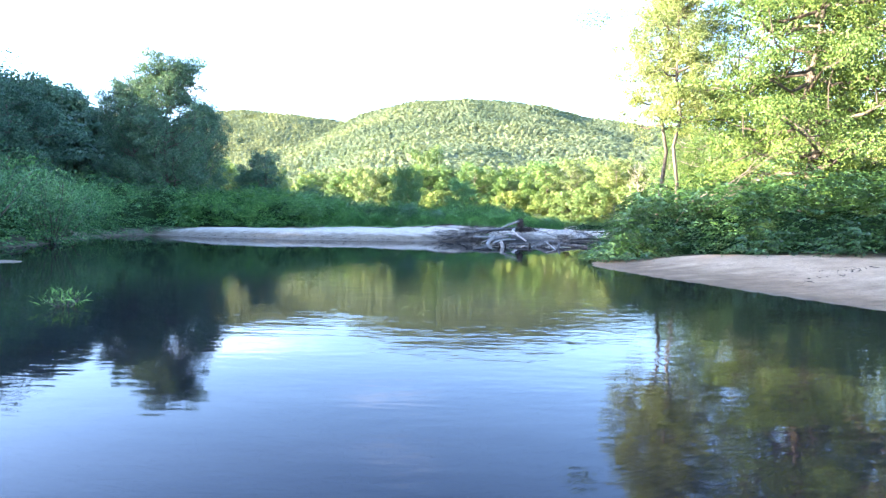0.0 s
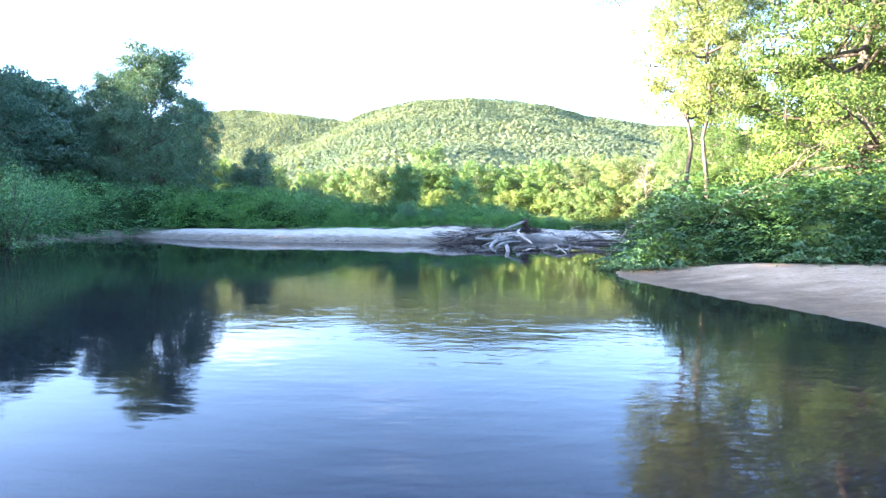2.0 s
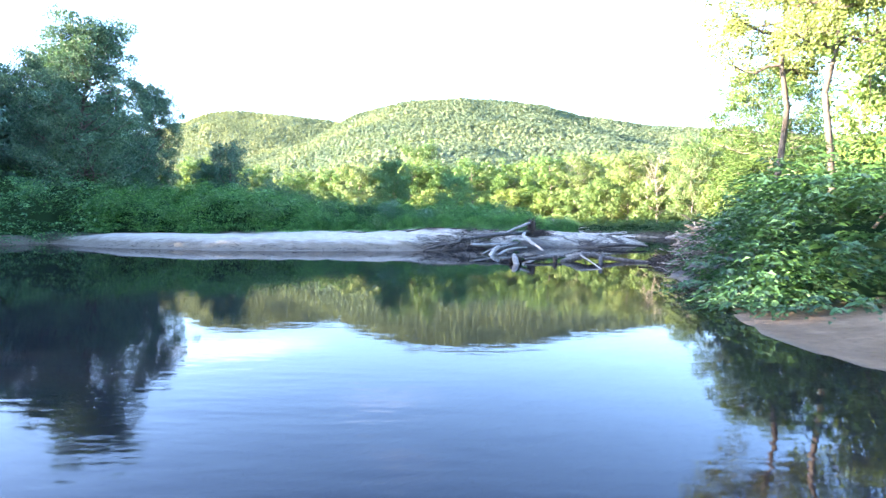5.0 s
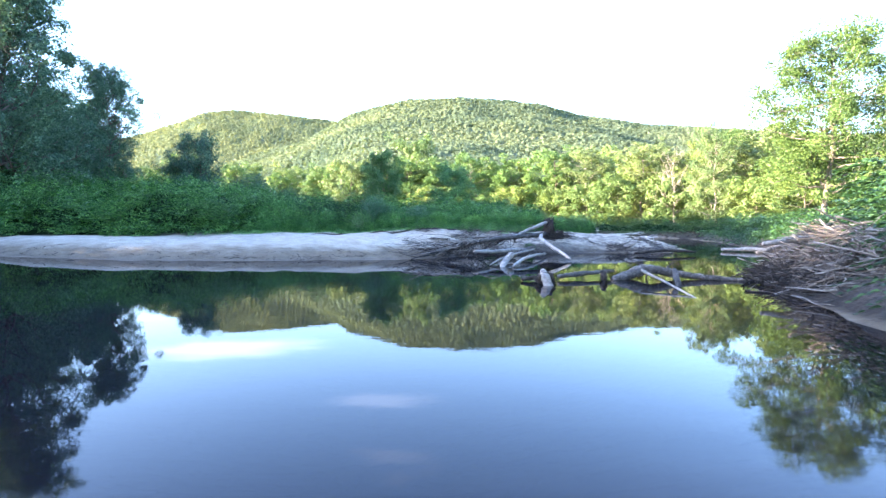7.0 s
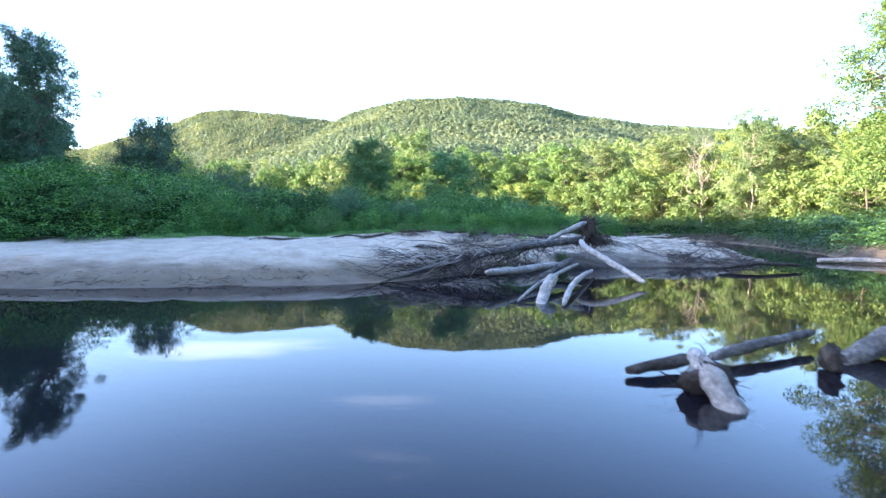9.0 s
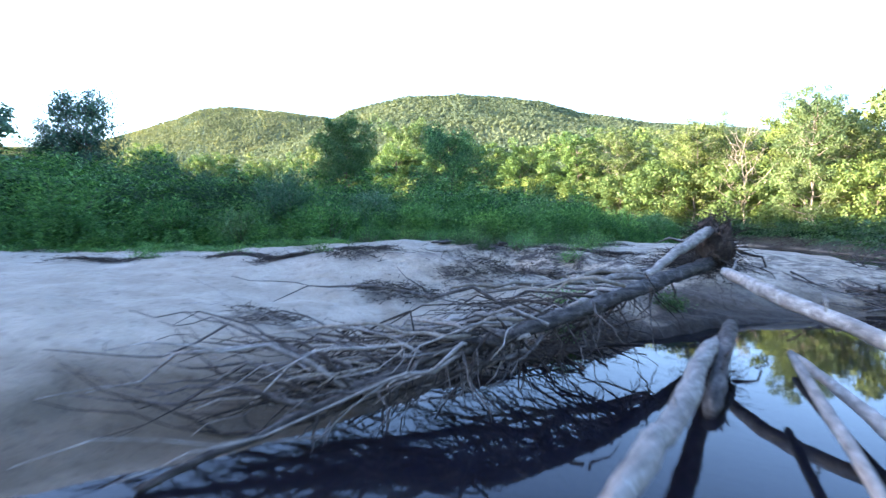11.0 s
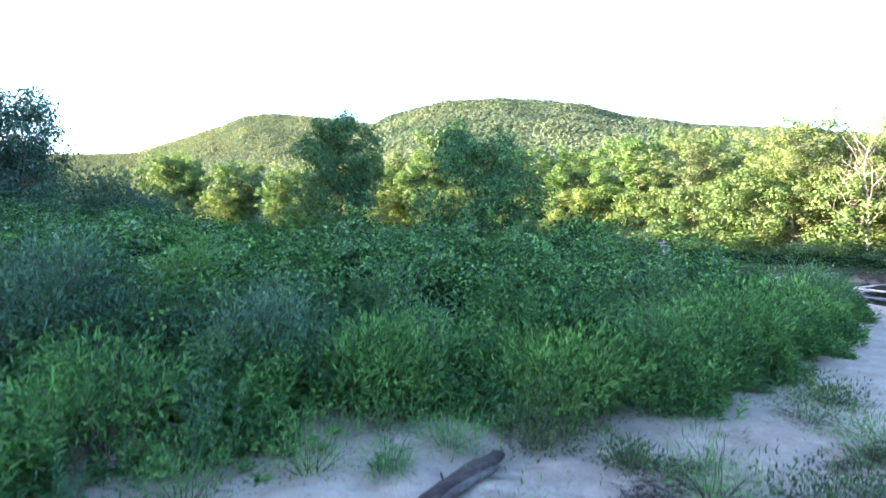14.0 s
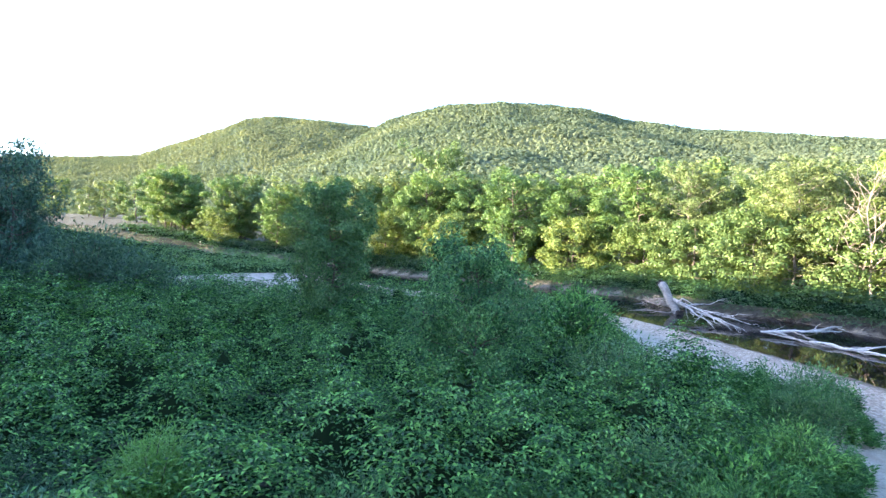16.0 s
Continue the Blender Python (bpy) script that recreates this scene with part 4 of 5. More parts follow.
T_GREEN = tree_meshes(34, 14, 4.2, 0.16, 0.20, 0.22, 20000, (M_LEAFY, M_BARK), 26, "round", 0.03, 0.45, 0.12, 3, far=True)
# tree for the added, mostly unseen woods that block the low sun
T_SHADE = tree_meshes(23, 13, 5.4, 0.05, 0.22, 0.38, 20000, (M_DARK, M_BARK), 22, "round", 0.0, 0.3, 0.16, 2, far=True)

# the shaded woods along the west bank; the T_SHADE trees, mostly out of view, are added to cast shade
WEST = ((T_DARK, -27.9, 55.5, 0.88, 1.05, 0), (T_MASS, -36.5, 38.5, 0.94, 1.0, 40), (T_MASS, -37, 31, 0.92, 1.0, 130), (T_DARK, -34.5, 60, 0.78, 1.0, 75), (T_DARK, -33.2, 73, 0.80, 0.8, 200),
        (T_MASS, -38, 47, 0.95, 1.0, 10), (T_MASS, -37, 67, 0.80, 0.9, 220), (T_MASS, -40, 77, 0.85, 1.0, 300), (T_SHADE, -46, 58, 1.0, 1.0, 20), (T_MASS, -36, 18, 0.9, 1.0, 90),
        (T_SHADE, -40, 3, 1.05, 1.1, 60), (T_SHADE, -47, 38, 1.2, 1.1, 260), (T_SHADE, -44, -14, 1.2, 1.1, 15), (T_SHADE, -37, -7, 1.05, 1.0, 75), (T_SHADE, -35, 9, 0.95, 1.0, 5), (T_SHADE, -42, -28, 1.2, 1.0, 200), (T_SHADE, -50, 70, 1.15, 1.1, 115), (T_SHADE, -48, -40, 1.2, 1.2, 315),
        (T_SHADE, -50, 20, 1.3, 1.1, 350), (T_SHADE, -56, 52, 1.35, 1.1, 30), (T_SHADE, -44, 42, 1.1, 1.1, 140), (T_SHADE, -52, 43, 1.25, 1.2, 70), (T_SHADE, -57, 66, 1.15, 1.2, 10), (T_SHADE, -59, 74, 1.2, 1.2, 80), (T_SHADE, -57, 82, 1.2, 1.2, 150), (T_SHADE, -89, 55, 1.9, 1.0, 30), (T_SHADE, -88, 62, 1.9, 1.0, 100), (T_SHADE, -90, 69, 1.9, 1.0, 170), (T_SHADE, -88, 76, 1.9, 1.0, 250),
        (T_SHADE, -60, 90, 1.33, 1.2, 220), (T_SHADE, -58, 99, 1.33, 1.2, 290), (T_SHADE, -98, 92, 1.5, 1.3, 40), (T_SHADE, -102, 101, 1.5, 1.3, 110), (T_SHADE, -106, 110, 1.5, 1.3, 190),
        (T_SHADE, -112, 118, 1.5, 1.3, 250), (T_SHADE, -118, 126, 1.5, 1.3, 320), (T_SHADE, -124, 133, 1.6, 1.3, 20), (T_SHADE, -130, 141, 1.6, 1.3, 80), (T_SHADE, -137, 149, 1.6, 1.3, 160))
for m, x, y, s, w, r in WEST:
    tree(m, x, y, "dense dark-green broadleaf tree in woods extended to cast shade", turn=r, scale=s, wide=w, group="shaded bank woods")
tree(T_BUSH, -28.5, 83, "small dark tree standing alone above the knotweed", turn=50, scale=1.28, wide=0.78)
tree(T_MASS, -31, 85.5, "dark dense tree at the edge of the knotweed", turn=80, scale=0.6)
tree(T_YOUNG, -7.2, 79, "dark bushy young tree rising out of knotweed", turn=0, scale=0.92, wide=0.95)
tree(T_WILLOW, 0.85, 68, "feathery dark-green young tree rising out of knotweed", turn=140, scale=0.70)

# sunlit trees of the east bank
EAST = ((T_MAPLE, 15.4, 24.5, 1.0, 0.95, 0, "broad sunlit maple with yellow-green leaves"), (T_SLIM, 11.0, 29, 0.95, 1.0, 30, "slender pale tree with thin sunlit foliage"),
        (T_SLIM, 10.9, 26.3, 0.9, 0.9, 190, "slender pale tree with thin sunlit foliage"), (T_MAPLE, 21, 20, 1.1, 1.0, 120, "tall sunlit maple over the bank"),
        (T_VINE, 26.8, 59, 0.92, 1.15, 30, "leaning sunlit tree hung with vines"), (T_ROUND, 20, 33, 1.0, 1.0, 80, "leafy sunlit bank tree"),
        (T_ROUND, 28, 12, 1.2, 1.2, 220, "tall sunlit maple over the bank"), (T_ROUND, 26, 42, 0.9, 1.0, 10, "leafy sunlit bank tree"))
for m, x, y, s, w, r, text in EAST:
    tree(m, x, y, text, turn=r, scale=s, wide=w, group="east bank trees")

# the sunlit wood along the far bank
tree(T_TALL_FINE, 28.4, 106.2, "tall sunlit tree with a pale forked trunk", turn=20, scale=0.84, wide=1.2, group="far bank wood")
tree(T_BARE, 31.2, 99.2, "bleached leafless dead tree on the far bank", "dead tree", turn=0, scale=1.0)
tree(T_TALL_FINE, 33.6, 91.4, "tall thin sunlit tree on the far bank", turn=100, scale=0.86, wide=0.95, group="far bank wood")
tree(T_SLIM, 36.2, 96.8, "slender sunlit tree on the far bank", turn=10, scale=1.0, wide=1.2, group="far bank wood")
rng = np.random.default_rng(77)
LINE = np.array([(38, 80), (36, 93), (33, 104), (24, 112), (18, 120), (6, 128), (-6, 136), (-14, 145), (-26, 160), (-44, 174), (-66, 182), (-96, 190)], float)
kinds = (T_ROUND, T_ROUND2, T_TALL, T_LOW, T_ROUND2, T_LOW)
seg = np.concatenate([np.linspace(0, len(LINE) - 1, 68), np.linspace(5.6, 10.8, 14)])
for k, s_ in enumerate(seg):
    i0 = min(int(s_), len(LINE) - 2)
    q = LINE[i0] + (LINE[i0 + 1] - LINE[i0]) * (s_ - i0)
    away = np.array([0.62, 0.78])
    off = (-1.0, 4.0, 10.0, 16.0)[k % 4] + rng.uniform(-1.2, 1.2)
    m = (T_LOW, kinds[int(rng.integers(0, 6))], kinds[int(rng.integers(0, 3))], (T_FAR, T_FAR2)[k // 4 % 2])[k % 4]
    low = 1.15 if s_ > 7 else 1.0
    if s_ < 3.6 and k % 4 in (1, 2):
        m = (T_ROUND_FINE, T_TALL_FINE)[k // 4 % 2]
        low = 0.87
    if s_ > 4 and (k % 4 == 1 or k % 8 == 0):
        m = T_GREEN
    if k >= 68:
        m, off = (T_LOW, T_FAR, T_GREEN)[k % 3], rng.uniform(1, 14)
    tree(m, *(q + away * off), "leafy sunlit tree of the far bank wood", turn=float(rng.uniform(0, 360)), scale=float(rng.uniform(0.8, 1.05)) * low, wide=1.2, group="far bank wood")
tree(T_ROUND, -9.2, 147.2, "tall yellow-green sunlit tree above its neighbours", turn=70, scale=1.42, wide=0.85, group="far bank wood")
tree(T_ROUND2, -22.5, 140, "rounded sunlit tree on the far bank", turn=170, scale=1.2, group="far bank wood")
for k in range(34):
    x, y = float(rng.uniform(-190, 150)), float(rng.uniform(190, 330))
    if k < 14:
        x, y = float(rng.uniform(44, 110)), float(rng.uniform(60, 190))
    tree((T_ROUND, T_ROUND2)[k % 2] if k < 14 else (T_FAR, T_FAR2)[k % 2], x, y, "leafy sunlit tree of the valley wood", turn=float(rng.uniform(0, 360)), scale=float(rng.uniform(0.9, 1.2)), wide=1.35, group="valley wood")

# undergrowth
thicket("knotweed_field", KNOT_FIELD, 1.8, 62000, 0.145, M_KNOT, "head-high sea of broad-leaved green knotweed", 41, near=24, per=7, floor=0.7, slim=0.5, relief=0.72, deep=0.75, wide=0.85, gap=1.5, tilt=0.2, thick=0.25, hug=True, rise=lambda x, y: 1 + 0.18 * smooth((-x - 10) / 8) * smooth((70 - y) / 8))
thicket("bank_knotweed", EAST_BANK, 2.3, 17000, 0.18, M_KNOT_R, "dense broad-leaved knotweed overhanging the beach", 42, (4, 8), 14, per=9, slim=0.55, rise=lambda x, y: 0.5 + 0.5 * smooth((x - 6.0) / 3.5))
thicket("west_bank_scrub", WEST_BANK, 2.7, 15000, 0.20, M_SHADED_TEAL, "dense green scrub down to the waterline", 43, (-12, 22), 18, relief=0.9, grain=2.6, slim=0.55, gap=1.7, deep=0.7, wide=0.85, tilt=0.25, thick=0.2, hug=True)
RIVER_SCRUB = [(-19, 117), (-24.5, 128.5), (-38, 147), (-63, 157.5), (-100, 162), (-130, 165), (-130, 100), (-60, 98), (-42, 104), (-30, 107)]
thicket("river_scrub", RIVER_SCRUB, 1.0, 5000, 0.35, M_WILLOW, "low willow scrub at the river bend", 45, (-25, 110), 30, relief=0.6, grain=3.0, per=5)
FAR_EDGE = [(x + (1.0 if y < 60 else 0.3 if 80 < y < 97 else -0.7), y + (0 if y < 60 else 0.2 if 80 < y < 97 else -0.5)) for x, y in FAR_BANK[:14]] + FAR_BANK[14:]
thicket("far_bank_scrub", FAR_EDGE, 1.2, 13000, 0.26, M_KNOT_R, "low green scrub along the far bank", 44, (20, 85), 30, relief=0.5, grain=2.2, per=6)
FRINGE = [(-11.2, 50.2), (-9, 52.6), (-6, 54.3), (-2.6, 54.2), (-1.6, 54.9), (-0.9, 56.0), (0.6, 56.9), (2.1, 57.4), (4.2, 58.2), (6.0, 60.0), (9.2, 63.6), (11.8, 67.4), (13.4, 70.6), (13.2, 72.4), (10.4, 73.0), (8.2, 73.0),
          (8.4, 70), (6, 65), (1, 61), (-3, 59), (-8, 58), (-11.5, 55.5)]
uprights("herb_fringe", FRINGE, 1.08, 14000, M_HERB, "tall feathery green herbs edging the sand", 51, 15, 0.13, 0.28, near=14, fuzzy=0.8)
uprights("willow_shoots", FRINGE, 1.3, 2200, M_WILLOW, "taller grey-green willow shoots among the herbs", 53, 22, 0.095, 0.19, near=12, fuzzy=1.3, tuft=0.24)
EDGE_GRASS = [(-10.4, 49), (-8.6, 52), (-5.5, 53.2), (-2.6, 52.9), (-1.6, 53.6), (-2.2, 54.6), (-6, 55), (-9, 54), (-11.4, 50)]
uprights("edge_grass", EDGE_GRASS, 0.26, 5000, M_HERB, "short green grass at the edge of the sand", 52, 3, 0.16, 0.06)

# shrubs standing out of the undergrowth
SHRUBS = ((-4.4, 60.0, 0.80, 2.35, 12000, 0.11, M_GRASS, "round light-green bush among knotweed", 0.16), (-6.3, 58.4, 1.8, 2.3, 14000, 0.09, M_SHADED_WILLOW, "willow bush behind the herbs, shade put into its leaf colour", 0.25),
          (-9.3, 58.6, 2.0, 2.3, 14000, 0.09, M_SHADED_WILLOW, "willow bush behind the herbs, shade put into its leaf colour", 0.25), (-3.2, 57.6, 1.0, 1.4, 5000, 0.09, M_WILLOW, "grey-green willow bush at the sand's edge", 0.22),
          (-0.9, 59.4, 1.1, 1.5, 4500, 0.10, M_WILLOW, "grey-green willow bush at the sand's edge", 0.22), (4.4, 62.6, 1.2, 1.7, 3000, 0.14, M_WILLOW, "low willow bush beside the gravel", 0.22),
          (12.2, 71.2, 1.3, 1.6, 3000, 0.14, M_WILLOW, "low willow bush beside the gravel", 0.22), (5.2, 69, 1.6, 2.6, 3500, 0.16, M_WILLOW, "tall willow bush over the knotweed", 0.22),
          (5.6, 82.5, 2.0, 2.6, 3600, 0.22, M_HERB, "rounded green bush beside the gravel bar", 0.4), (2.8, 78.5, 1.7, 3.2, 3200, 0.2, M_WILLOW, "tall willow bush over the knotweed", 0.25),
          (-19.5, 27.5, 2.4, 3.6, 6500, 0.16, M_SHADED_TEAL, "green willow bush leaning over the water", 0.22), (-18.6, 22.5, 2.4, 4.0, 6500, 0.16, M_SHADED_TEAL, "green willow bush leaning over the water", 0.22),
          (-24.8, 37.5, 2.2, 3.2, 5600, 0.16, M_SHADED_TEAL, "pale willow bush leaning over the water", 0.25),
          (-21.8, 31.8, 2.2, 3.0, 5600, 0.16, M_SHADED_TEAL, "rounded green bush at the waterline", 0.3), (-26.6, 41.8, 2.0, 2.8, 5000, 0.16, M_SHADED_TEAL, "rounded green bush at the waterline", 0.3),
          (-27.4, 47.6, 2.0, 3.0, 5000, 0.16, M_SHADED_TEAL, "pale willow bush at the waterline", 0.25), (-17.2, 16.5, 2.2, 3.4, 5600, 0.16, M_SHADED_TEAL, "rounded green bush at the waterline", 0.3),
          (-23.2, 50.2, 1.8, 2.2, 3000, 0.18, M_WILLOW, "rounded grey-green bush above the sandbar", 0.3), (-17.5, 50.0, 1.7, 2.0, 3000, 0.17, M_HERB, "rounded green bush above the sandbar", 0.3),
          (-13.2, 51.2, 1.5, 1.9, 3000, 0.16, M_WILLOW, "rounded grey-green bush above the sandbar", 0.3), (-10.2, 54.6, 1.3, 1.8, 2800, 0.14, M_HERB, "rounded green bush above the sandbar", 0.28),
          (-7.6, 55.6, 1.0, 1.4, 2400, 0.12, M_HERB, "leafy green bush among the herbs", 0.25), (-5.2, 55.4, 0.9, 1.3, 2400, 0.11, M_WILLOW, "leafy grey-green bush among the herbs", 0.22),
          (-2.6, 55.4, 0.8, 1.2, 2200, 0.11, M_HERB, "leafy green bush among the herbs", 0.25), (0.2, 58.2, 0.9, 1.3, 2400, 0.11, M_HERB, "leafy green bush among the herbs", 0.22),
          (2.4, 58.9, 0.9, 1.4, 2400, 0.12, M_KNOT, "dark leafy bush among the herbs", 0.45), (4.0, 59.6, 1.0, 1.3, 2400, 0.12, M_HERB, "leafy green bush among the herbs", 0.25),
          (6.4, 62.8, 1.1, 1.4, 2400, 0.13, M_KNOT, "dark leafy bush among the herbs", 0.45), (8.4, 64.8, 1.1, 1.3, 2400, 0.13, M_HERB, "leafy green bush among the herbs", 0.3),
          (2.2, 58.0, 1.05, 1.05, 7500, 0.10, M_HERB, "rounded bright-green bush beside the sand", 0.32), (5.6, 61.2, 1.15, 1.1, 7500, 0.11, M_HERB, "rounded bright-green bush beside the sand", 0.32), (-0.3, 57.4, 0.9, 1.1, 6500, 0.10, M_HERB, "rounded bright-green bush beside the sand", 0.3),
          (-4.5, 57.2, 1.15, 2.5, 16000, 0.10, M_PALEWILLOW, "tall pale grey-green willow bush among the herbs", 0.2), (-1.6, 57.0, 0.8, 1.5, 6000, 0.10, M_PALEWILLOW, "pale grey-green willow bush among the herbs", 0.2),
          (10.6, 68.2, 1.2, 1.3, 2400, 0.14, M_WILLOW, "low willow bush beside the gravel", 0.25), (-2.5, 58.2, 0.9, 1.6, 5000, 0.09, M_WILLOW, "grey-green willow bush among the herbs", 0.2), (4.6, 75.0, 1.7, 3.0, 4200, 0.20, M_KNOT, "broad-leaved bush at the edge of the knotweed", 0.5), (8.0, 70.4, 0.8, 1.9, 2600, 0.15, M_KNOT, "dark leafy bush beside the gravel", 0.5), (-21.5, 80.5, 3.0, 4.6, 5200, 0.26, M_DARK, "dark rounded bush above the knotweed", 0.35), (-17.6, 79.5, 2.0, 3.4, 3200, 0.24, M_DARK, "dark rounded bush above the knotweed", 0.35), (-28, 81, 3.2, 3.2, 3600, 0.25, M_DARK, "dark low bush under a lone tree", 0.35))
for k, (x, y, r, h, nl, lf, mt, text, slim) in enumerate(SHRUBS):
    shrub(x, y, r, h, nl, lf, mt, text, 300 + k, slim=slim)
TUFTS = ((-0.45, 55.3, 0.50, 0.55, 0), (1.75, 56.6, 0.55, 0.60, 1), (1.5, 54.0, 0.45, 0.55, 0), (1.85, 53.6, 0.22, 0.35, 1), (1.25, 53.9, 0.25, 0.3, 1), (3.3, 55.5, 0.45, 0.65, 2), (2.75, 53.7, 0.28, 0.7, 2), (3.0, 54.3, 0.3, 0.55, 2),
         (4.2, 55.2, 0.65, 0.45, 1), (4.9, 55.6, 0.6, 0.4, 1), (4.6, 54.6, 0.4, 0.35, 0), (0.8, 56.2, 0.4, 0.4, 2), (3.5, 58.0, 0.5, 0.45, 0), (2.7, 56.2, 0.3, 0.35, 1), (5.4, 58.0, 0.6, 0.5, 0), (0.0, 56.6, 0.5, 0.5, 0), (2.1, 57.2, 0.6, 0.6, 1), (-1.3, 54.6, 0.5, 0.6, 0), (6.2, 59.0, 0.5, 0.4, 1),
         (-1.6, 50.2, 0.25, 0.3, 1), (-3.6, 50.8, 0.3, 0.25, 0), (2.85, 47.7, 0.35, 0.3, 0), (2.7, 46.9, 0.25, 0.25, 1), (1.0, 52.6, 0.14, 0.16, 0), (0.3, 55.4, 0.2, 0.3, 2),
         (4.9, 48.7, 0.25, 0.3, 1), (-0.9, 49.6, 0.2, 0.25, 1), (3.9, 52.6, 0.3, 0.4, 0), (5.6, 56.8, 0.5, 0.35, 2), (-5.4, 50.6, 0.3, 0.25, 0))
for k, (x, y, r, h, kind_) in enumerate(TUFTS):
    mt, lf, sl, text = ((M_HERB, 0.05, 0.26, "small bright-green herb tuft on the sand"), (M_KNOT_R, 0.055, 0.42, "dark leafy seedling tuft on the sand"), (M_HERB, 0.12, 0.08, "tall thin grass tuft on the sand"))[kind_]
    shrub(x, y, r, h * 0.95, int(300 + 1500 * r), lf, mt, text, 400 + k, "tuft", sl, loose=1.7)
shrub(-4.7, 8.0, 0.3, 0.28, 120, 0.15, M_GRASS, "sparse grass tuft standing in the water", 430, "tuft", 0.07, z=-0.05)

# ---- driftwood ----
rng = np.random.default_rng(5)


def log(points, radii, mat, label, name="driftwood_log", sides=9, seed=0, group=""):
    """A weathered log: a tapered, slightly crooked shaft with broken ends and a few snapped stubs."""
    r_ = np.random.default_rng(seed)
    p = np.asarray(points, float)
    s_ = np.linspace(0, len(p) - 1, 7 * (len(p) - 1) + 1)
    line = np.stack([np.interp(s_, np.arange(len(p)), p[:, c]) for c in range(3)], 1)
    for _ in range(6):
        line[1:-1] = 0.25 * line[:-2] + 0.5 * line[1:-1] + 0.25 * line[2:]
    rad = np.interp(s_, np.linspace(0, len(p) - 1, len(radii)), radii)
    line[1:-1] += r_.normal(0, 0.05, (len(line) - 2, 3)) * rad[1:-1, None]
    rad = 0.88 * rad * (1 + 0.07 * np.sin(s_ * 5.1 + seed)) * r_.uniform(0.97, 1.03, len(rad))
    rad[0], rad[-1] = rad[0] * 0.75, rad[-1] * 0.7
    ob = new(name)
    origin = line[len(line) // 2].copy()
    ob.location = origin
    shell = Shell()
    tube(shell, line - origin, rad, 12, 0.09, r_)
    part("shaft", shell.mesh("shaft", mat), ob)
    for k in range(int(len(line) * 0.14)):
        q = r_.integers(1, len(line) - 1)
        out = unit(r_.normal(0, 1, 3) + np.array([0, 0, 0.6]))
        stub = Shell()
        tube(stub, bent(line[q] - origin, line[q] - origin + out * rad[q] * r_.uniform(2.0, 4.0), r_, 0.1, 4), np.linspace(rad[q] * 0.28, rad[q] * 0.08, 4), 6, 0.1, r_)
        part("branch_stub", stub.mesh("branch_stub", mat), ob)
    return tagged(ob, label, "driftwood", group)


def root_wad(parent, at, radius, axis, seed, mat=M_ROOT, arms=34):
    """Torn roots: a lumpy earthy disc with crooked roots standing out of it."""
    r_ = np.random.default_rng(seed)
    axis = unit(np.asarray(axis, float))
    u = unit(np.cross(axis, [0.3, 0.1, 1.0]))
    w = np.cross(axis, u)
    core = Shell()
    th, ph = np.meshgrid(np.linspace(0, np.pi, 9), np.arange(14) * 2 * np.pi / 14, indexing="ij")
    rr = radius * 0.5 * (1 + r_.uniform(-0.35, 0.35, th.shape))
    v = (np.cos(th) * rr * 0.45)[..., None] * axis + (np.sin(th) * np.cos(ph) * rr)[..., None] * u + (np.sin(th) * np.sin(ph) * rr)[..., None] * w
    i_, j_ = np.meshgrid(np.arange(8), np.arange(14), indexing="ij")
    core.add(v.reshape(-1, 3) + at, np.stack([i_ * 14 + j_, (i_ + 1) * 14 + j_, (i_ + 1) * 14 + (j_ + 1) % 14, i_ * 14 + (j_ + 1) % 14], -1).reshape(-1, 4))
    part("root_plate", core.mesh("root_plate", M_ROOT), parent, "dark earth held by torn roots")
    for k in range(arms):
        a_ = r_.uniform(0, 2 * np.pi)
        out = u * math.cos(a_) + w * math.sin(a_) + axis * r_.normal(0, 0.35)
        start = at + out * radius * 0.4
        arm = Shell()
        fine = r_.uniform(0, 1) < 0.85
        reach = r_.uniform(0.5, 1.02) if fine else r_.uniform(0.5, 0.95)
        tip = at + out * radius * reach + r_.normal(0, 0.18, 3) * radius - np.array([0, 0, 0.35 * radius * r_.uniform(0, 1) if fine else 0])
        tube(arm, bent(start, tip, r_, 0.34, 7), np.linspace(0.034, 0.006, 7) * radius * (r_.uniform(0.12, 0.4) if fine else r_.uniform(0.3, 1.3)), 5, 0.1, r_)
        part("root", arm.mesh("root", mat), parent)


def branch(parent, points, radii, mat, seed, forks=2, name="branch"):
    """A bare crooked branch; each side twig is a piece of its own under it."""
    r_ = np.random.default_rng(seed)
    line = np.asarray(points, float)
    shell = Shell()
    tube(shell, line, radii, 6, 0.1, r_)
    ob = part(name, shell.mesh(name, mat), parent)
    for k in range(forks):
        q = r_.integers(1, len(line) - 1)
        way = unit(line[-1] - line[0])
        end = line[q] + (way * 0.8 + r_.normal(0, 0.35, 3) * np.array([1, 1, 0.45])) * np.linalg.norm(line[-1] - line[0]) * r_.uniform(0.2, 0.45)
        side = Shell()
        tube(side, bent(line[q], end, r_, 0.12, 5), np.linspace(radii[q] * 0.6, 0.004, 5), 5, 0.1, r_)
        part("side_twig", side.mesh("side_twig", mat), ob)
    return ob


# the fallen tree with its root wad, lying across the edge of the bar
jam = tagged(new("fallen_tree"), "grey fallen tree with torn roots and tangled bare branches", "fallen tree")
TRUNK = np.array([(5.9, 49.5, 1.0), (4.3, 47.3, 0.90), (2.95, 45.35, 0.82), (1.75, 44.0, 0.68), (0.7, 43.5, 0.42), (-0.75, 42.1, 0.02)])
s_ = np.linspace(0, 5, 61)
line = np.stack([np.interp(s_, range(6), TRUNK[:, c]) for c in range(3)], 1)
